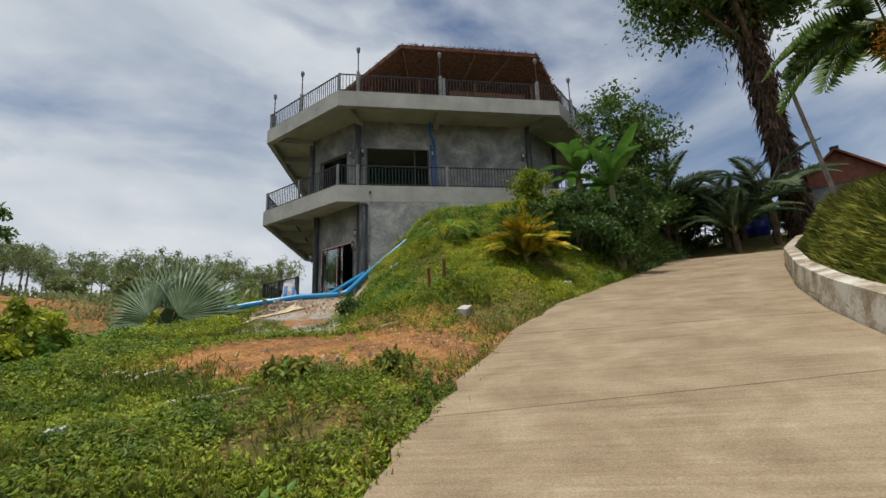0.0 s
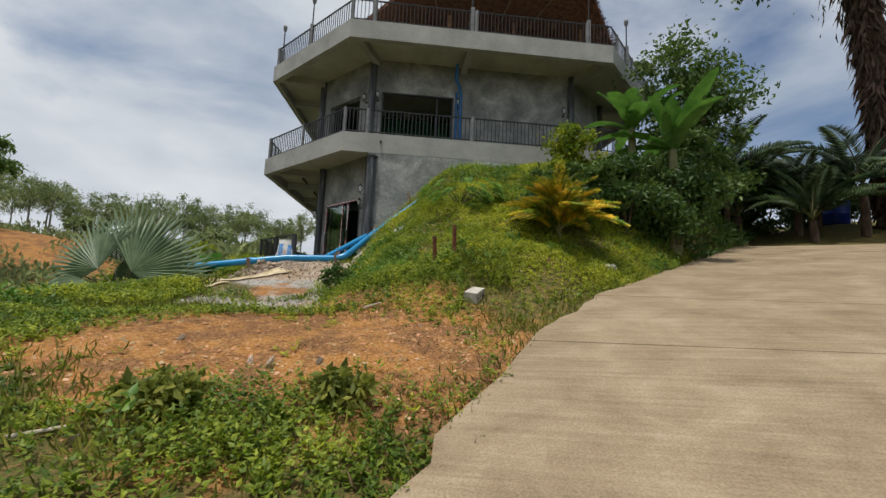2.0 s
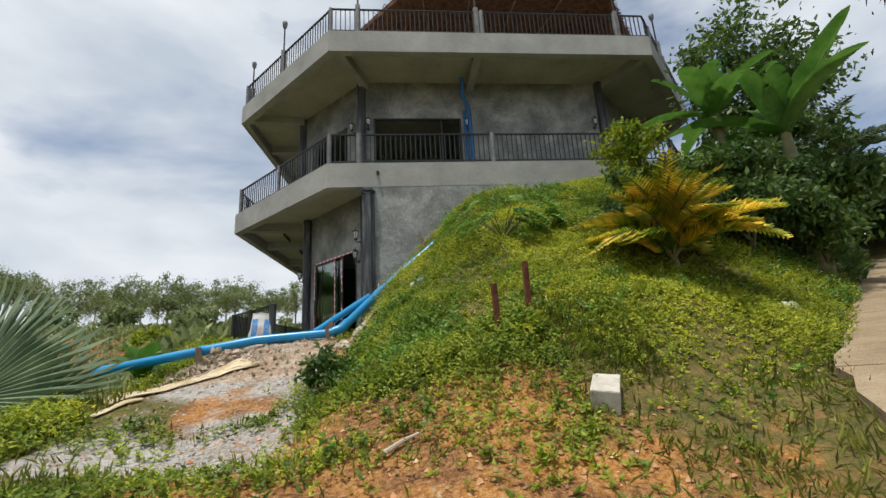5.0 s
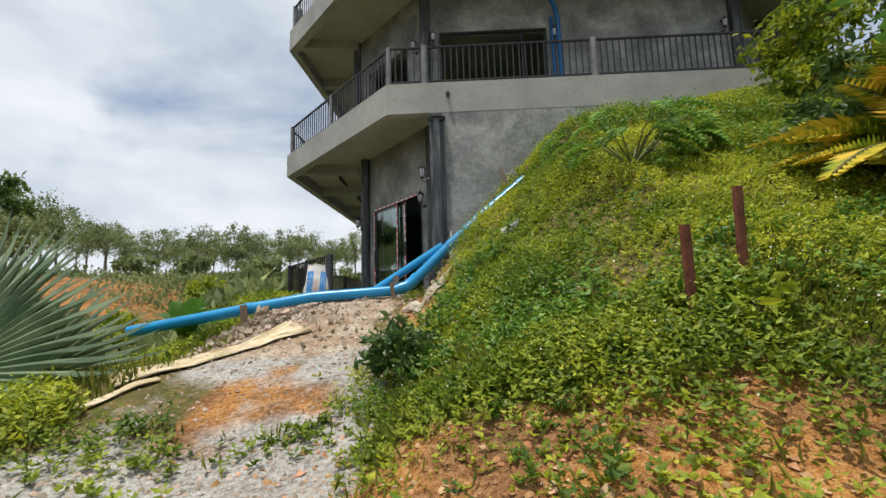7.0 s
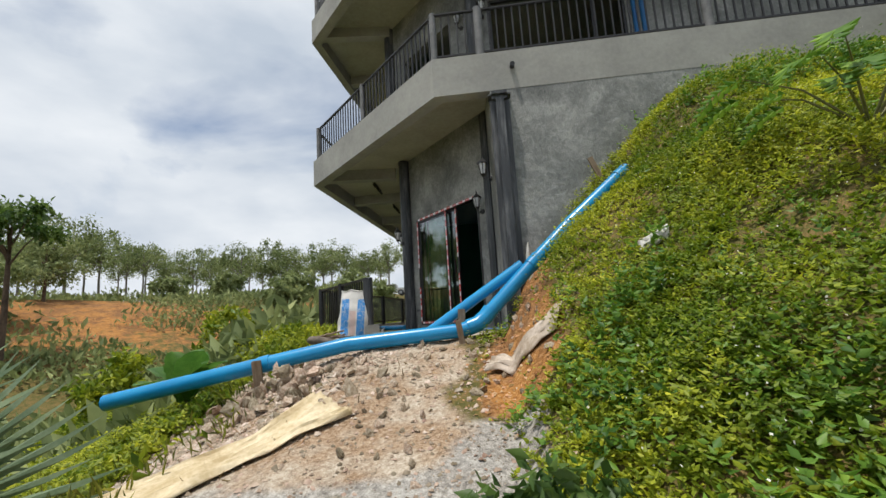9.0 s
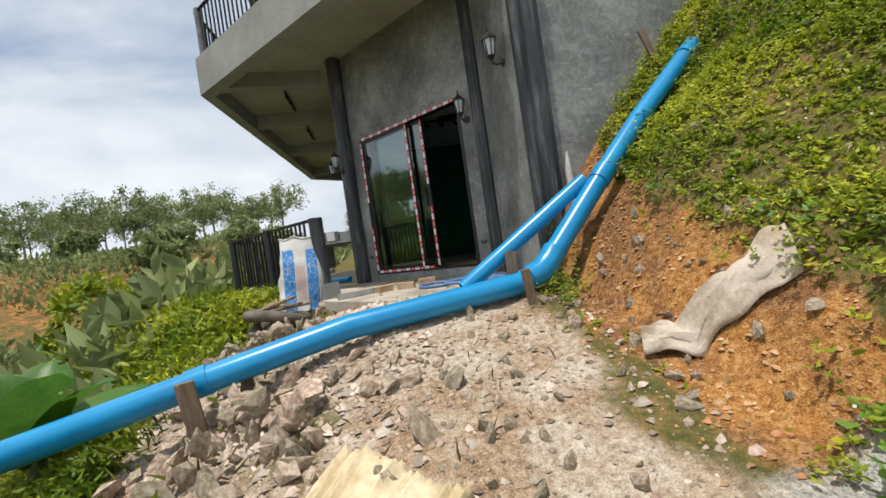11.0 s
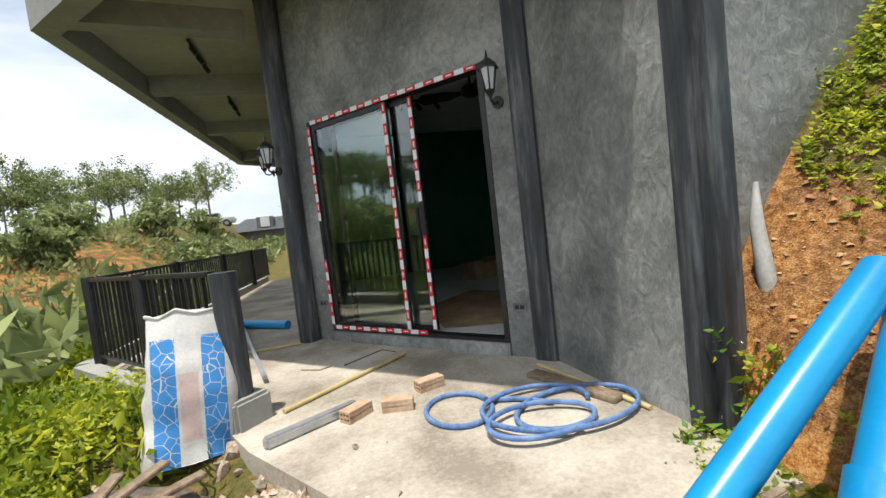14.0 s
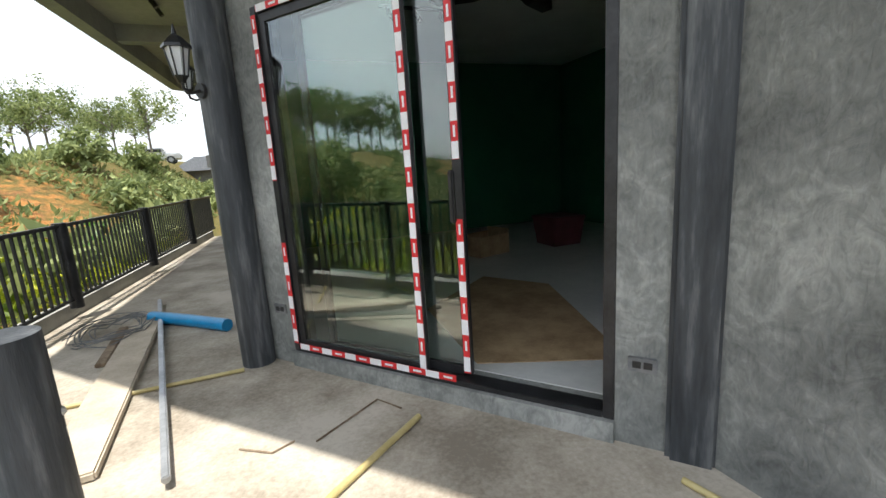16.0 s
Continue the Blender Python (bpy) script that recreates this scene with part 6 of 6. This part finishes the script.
def tree(at, h, r0, cz, rad, n, clumps, l0, l1, mat, bark, label, seed, lean=(0, 0), name="tree"):
    t = thing(name, at, label, "tree")
    top = Vector((lean[0], lean[1], h))
    part("trunk", Geo().tube([(0, 0, -0.3), top * 0.35 + Vector((0.05, 0, 0)), top * 0.7, top], [r0, r0 * 0.8, r0 * 0.55, r0 * 0.2], 10), bark, t, smooth=True)
    V, F, c = crown(n, rad[0], rad[1], rad[2], clumps, l0, l1, seed)
    cc = np.array((lean[0], lean[1], cz))
    part("crown", array_mesh("crown", V + cc, F, mat), None, t)
    for q in c[:min(clumps, 12)]:
        e = Vector(q + cc)
        s = top * min(0.9, max(0.35, (e.z - 0.3 * rad[2]) / h * 0.8))
        part("limb", Geo().tube([s, s.lerp(e, 0.5) + Vector((0, 0, 0.1)), e], [r0 * 0.35, r0 * 0.2, r0 * 0.07], 6), bark, t)
    return t


tree((11.0, 14.7, gz(11.0, 14.7) - 0.2), 5.8, 0.12, 4.1, (1.8, 1.6, 2.3), 9000, 44, 0.10, 0.24, M_TREE, M_PALEBARK, "slim leafy tree with an open dark green crown", 3, (-0.3, 0.2))
# large vine-hung tree
bx, by = 18.2, 15.1
big = tree((bx, by, gz(bx, by) - 0.3), 14.5, 0.36, 13.0, (4.2, 3.4, 2.8), 24000, 90, 0.16, 0.4, M_TREE, M_BARK, "huge tree with a brown vine covered trunk", 5, (-0.6, 0.6))
n = 9000
kz = RNG.rand(n)
aa = RNG.uniform(0, 6.3, n)
rr = (0.37 - 0.17 * kz) * RNG.uniform(0.95, 1.35, n) + (RNG.rand(n) < 0.25) * RNG.exponential(0.25, n) * sst(0.35, 0.9, kz)
P = np.stack([rr * np.cos(aa) - 0.5 * kz, rr * np.sin(aa) + 0.5 * kz, kz * 12.5], 1)
al = unit(np.stack([RNG.normal(0, 0.25, n), RNG.normal(0, 0.25, n), -np.ones(n)], 1))
V, F = leaves(P, al, unit(np.cross(al, RNG.normal(0, 1, (n, 3)))), RNG.uniform(0.15, 0.9, n), RNG.uniform(0.02, 0.05, n))
M_VINE = material("brown_vine", two((0.06, 0.038, 0.025), (0.18, 0.12, 0.08)), 3, 0.95, bump=0, island=0.35)
tagged(part("vines", array_mesh("vines", V, F, M_VINE), None, big, "hanging dry brown vines"), kind="stuff")


def bush(x, y, rad, n, l0, l1, mat, label, seed, z=None):
    t = thing("bush", (x, y, gz(x, y) if z is None else z), label, "bush")
    for k in range(5):
        a = k * 1.3
        part("stem", Geo().tube([(0, 0, -0.05), (0.3 * rad[0] * math.cos(a), 0.3 * rad[1] * math.sin(a), rad[2] * 0.9)], [0.025, 0.008], 5), M_BARK, t)
    V, F, c = crown(n, rad[0], rad[1], rad[2] * 0.75, 26, l0, l1, seed)
    V = V + (0, 0, rad[2] * 0.75)
    part("foliage", array_mesh("foliage", V, F, mat), None, t)
    return t


bush(6.9, 11.9, (1.0, 0.9, 1.35), 10000, 0.07, 0.16, M_TREE, "dense dark green bush on the bank", 11)
bush(8.2, 12.0, (1.1, 1.0, 1.5), 10000, 0.07, 0.16, M_TREE, "dense dark green bush below the banana", 12)
bush(6.2, 13.6, (1.0, 0.7, 0.9), 4000, 0.07, 0.16, M_LEAF, "leafy bush against the house wall", 13)
bush(9.6, 13.6, (1.5, 1.2, 1.7), 8000, 0.08, 0.18, M_TREE, "dark undergrowth beside the road", 14)
bush(5.2, 11.55, (0.8, 0.5, 0.9), 4500, 0.06, 0.14, M_TREE, "dark leaves under the yellow palm", 15)
bush(0.62, 10.95, (0.28, 0.25, 0.32), 900, 0.05, 0.11, M_TREE, "small dark green shrub at the foot of the bank", 16)
bush(0.9, 14.75, (0.15, 0.12, 0.3), 350, 0.04, 0.09, M_LEAF, "small green weed beside the column", 17, 4.35)
bush(-3.4, 7.2, (0.5, 0.5, 0.5), 1500, 0.06, 0.15, M_LEAF, "leafy green bush in the grass", 18)
bush(-4.6, 8.6, (0.8, 0.7, 0.7), 2500, 0.06, 0.15, M_LEAF, "leafy green bush on the slope", 19)
bush(-3.7, 4.6, (0.5, 0.5, 0.75), 2500, 0.05, 0.12, M_DRY, "thin yellowing bush in the grass", 20)
bush(1.45, 5.9, (0.24, 0.2, 0.16), 500, 0.05, 0.12, M_GRASS, "tuft of weeds on the red soil", 21)
bush(0.35, 5.7, (0.3, 0.22, 0.2), 700, 0.05, 0.12, M_GRASS, "tuft of weeds on the red soil", 22)
bush(2.66, 9.95, (0.2, 0.15, 0.18), 120, 0.06, 0.13, M_LEAF, "vine with broad leaves at the rusty stakes", 23)
for i, (ux, uy, uh) in enumerate(((12.6, 16.6, 1.6), (14.4, 17.6, 2.0), (16.2, 18.2, 1.9), (11.2, 16.4, 1.5), (18.6, 19.2, 1.5), (20.2, 18.2, 1.4))):
    bush(ux, uy, (1.5, 1.2, uh), 4500, 0.10, 0.26, M_TREE, "dark tangled undergrowth beyond the road", 150 + i)
# shrub with long leaves in front of the wall
t = thing("shrub", (3.1, 12.4, gz(3.1, 12.4)), "spindly shrub with drooping compound leaves", "shrub")
for k in range(14):
    a = RNG.uniform(0, 6.3)
    e = Vector((0.7 * math.cos(a), 0.4 * math.sin(a), RNG.uniform(0.25, 0.6)))
    part("branch", Geo().tube([(0, 0, 0), e * 0.5 + Vector((0, 0, 0.1)), e], [0.012, 0.008, 0.004], 5), M_STEM, t)
    for f in (0.6, 1.0):
        V, F, pts = frond(0.36, 8, 0.15, 0.6, 0.4, 0.05)
        lf = part("leaf", array_mesh("leaf", V, F, M_WEED), None, t)
        lf.matrix_basis = Matrix.Translation(e * f + Vector((0, 0, 0.1 * (1 - f)))) @ Matrix.Rotation(a + RNG.uniform(-0.8, 0.8), 4, "Z")

x, y = scatter(90000, -11.0, -1.9, 12.0, 26.0, lambda x, y: green(x, y) * (waves(x, y, 1.1, 77) > -0.5))
cover("slope_weeds", x, y, M_LEAF, 0.05, 0.13, 0.45, 0, 0.35, "fresh green weeds covering the valley slope", "weeds", 0.06 + 0.45 * np.clip(waves(x, y, 1.3, 78), 0, 1))
for i, (sx, sy) in enumerate(((-4.9, 17.8), (-5.6, 20.0), (-6.6, 17.0), (-5.0, 23.0), (-7.4, 21.5), (-8.6, 25.0), (-6.2, 26.5))):
    bush(sx, sy, (0.7, 0.7, 0.75), 1800, 0.08, 0.2, M_LEAF, "fresh green shrub on the slope below the terrace", 130 + i)

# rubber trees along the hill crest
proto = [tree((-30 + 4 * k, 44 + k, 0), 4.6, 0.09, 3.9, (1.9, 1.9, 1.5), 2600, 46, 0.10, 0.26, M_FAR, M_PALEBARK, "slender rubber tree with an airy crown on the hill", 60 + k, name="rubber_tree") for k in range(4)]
for p in proto:
    p["group"] = "rubber trees"
    p.location.z = gz(p.location.x, p.location.y) - 0.1
for i in range(64):
    a = radians(-8 + i * 1.55 + RNG.uniform(-0.5, 0.5))
    d = RNG.uniform(44, 58)
    tx, ty = -1 - d * math.sin(a), 12 + d * math.cos(a)
    if -14 < tx < -6 and ty > 58:
        continue
    s = RNG.uniform(0.85, 1.3) * (1.0 + 0.25 * (a > radians(45)))
    copy_thing(proto[i % 4], Matrix.Translation((tx, ty, gz(tx, ty) - 0.1)) @ Matrix.Rotation(RNG.uniform(0, 6), 4, "Z") @ Matrix.Scale(s, 4))
tree((-19.0, 24.6, gz(-19.0, 24.6) - 0.3), 6.4, 0.14, 6.2, (1.8, 1.6, 0.9), 3000, 22, 0.16, 0.38, M_TREE, M_BARK, "tall dark spreading tree on the slope", 81)
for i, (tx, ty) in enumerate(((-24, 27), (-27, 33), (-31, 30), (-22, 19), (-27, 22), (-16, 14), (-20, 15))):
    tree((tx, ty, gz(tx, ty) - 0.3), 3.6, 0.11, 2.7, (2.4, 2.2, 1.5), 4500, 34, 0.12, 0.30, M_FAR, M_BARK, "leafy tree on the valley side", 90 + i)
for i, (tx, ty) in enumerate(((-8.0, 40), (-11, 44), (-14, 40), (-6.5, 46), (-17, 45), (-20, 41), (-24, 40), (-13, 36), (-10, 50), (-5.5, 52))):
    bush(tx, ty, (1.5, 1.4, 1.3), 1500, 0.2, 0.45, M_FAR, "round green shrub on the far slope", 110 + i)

# ---- shed, barrel, far house and cars ----
sh = thing("shed", Matrix.Translation((20.6, 15.2, gz(20.6, 15.2) - 1.2)) @ Matrix.Rotation(radians(-52), 4, "Z"), "small grey shed with a red brown gable and a blue ridge", "shed")
part("wall", Geo().box((0, 1.5, 1.2), (2.6, 3.0, 2.4)), M_CEMENT, sh)
part("gable", Geo().add([(-1.6, -0.05, 2.2), (1.6, -0.05, 2.2), (0, -0.05, 3.6), (-1.6, 0.05, 2.2), (1.6, 0.05, 2.2), (0, 0.05, 3.6)], [(0, 1, 2), (5, 4, 3), (0, 3, 4, 1), (1, 4, 5, 2), (2, 5, 3, 0)]), M_SHEDROOF, sh)
for s in (-1, 1):
    part("roof", Geo().add([(0, -0.35, 3.72), (s * 1.95, -0.35, 1.98), (s * 1.95, 3.3, 1.98), (0, 3.3, 3.72), (0, -0.35, 3.62), (s * 1.95, -0.35, 1.88), (s * 1.95, 3.3, 1.88), (0, 3.3, 3.62)], [(0, 1, 2, 3), (7, 6, 5, 4), (0, 4, 5, 1), (1, 5, 6, 2)]), M_SHEDROOF, sh)
part("ridge", Geo().box((0, 1.45, 3.74), (0.3, 3.7, 0.06), bev=0.02), M_PIPE, sh, "blue ridge cap")
b = thing("water_barrel", (18.5, 17.5, gz(18.5, 17.5) - 0.03), "blue plastic water barrel beyond the road", "barrel")
part("drum", Geo().tube([(0, 0, 0), (0, 0, 0.06), (0, 0, 0.36), (0, 0, 0.4), (0, 0, 0.44), (0, 0, 0.96), (0, 0, 1.02)], [0.43, 0.46, 0.46, 0.48, 0.46, 0.46, 0.42], 20), M_BARREL, b, smooth=True)
part("lid", Geo().tube([(0, 0, 1.02), (0, 0, 1.07)], [0.44, 0.43], 20), M_BARREL, b, smooth=True)
hz = gz(-7.0, 70)
hs = thing("far_house", (-7.0, 70.0, hz), "dark grey house with white windows on the hill", "house")
part("wall", Geo().box((0, 0, 1.5), (9, 6, 3)), M_POST, hs)
part("roof", Geo().add([(-5, -3.6, 3), (5, -3.6, 3), (5, 3.6, 3), (-5, 3.6, 3), (-3, 0, 4.6), (3, 0, 4.6)], [(0, 1, 5, 4), (1, 2, 5), (2, 3, 4, 5), (3, 0, 4), (3, 2, 1, 0)]), M_DARK, hs)
part("dormer", Geo().box((-0.5, -2.0, 3.9), (1.8, 2, 1.3)), M_POST, hs)
for x, z in ((-3, 1.4), (-0.8, 1.4), (2.2, 1.4), (-0.5, 3.95)):
    part("window", Geo().box((x, -3.03, z), (1.0, 0.08, 1.1)), M_WTAPE, hs)


def vehicle(at, rz, paint, label, pickup):
    t = thing("car", Matrix.Translation(at) @ Matrix.Rotation(rz, 4, "Z"), label, "car")
    part("body", Geo().box((0, 0, 0.62), (4.4, 1.7, 0.55), bev=0.12), paint, t)
    part("cabin", Geo().box((0.2 if pickup else 0, 0, 1.12), (1.5 if pickup else 2.3, 1.5, 0.55), bev=0.16), paint, t)
    part("window", Geo().box((0.2 if pickup else 0, 0, 1.14), (1.2 if pickup else 1.9, 1.53, 0.32), bev=0.05), M_BLACK, t)
    for x in (-1.4, 1.4):
        for y in (-0.78, 0.78):
            wh = part("wheel", Geo().tube([(x, y - 0.1, 0.34), (x, y + 0.1, 0.34)], 0.34, 16), M_BLACK, t)
            part("rim", Geo().tube([(x, y - 0.11, 0.34), (x, y + 0.11, 0.34)], 0.2, 12), M_ALU, wh)
    return t


vehicle((-11.6, 60.5, gz(-11.6, 60.5)), 0.1, M_CAR_W, "white pickup truck parked on the hill", True)
vehicle((-16.2, 60.0, gz(-16.2, 60.0)), 0.2, M_CAR_B, "blue car parked on the hill", False)
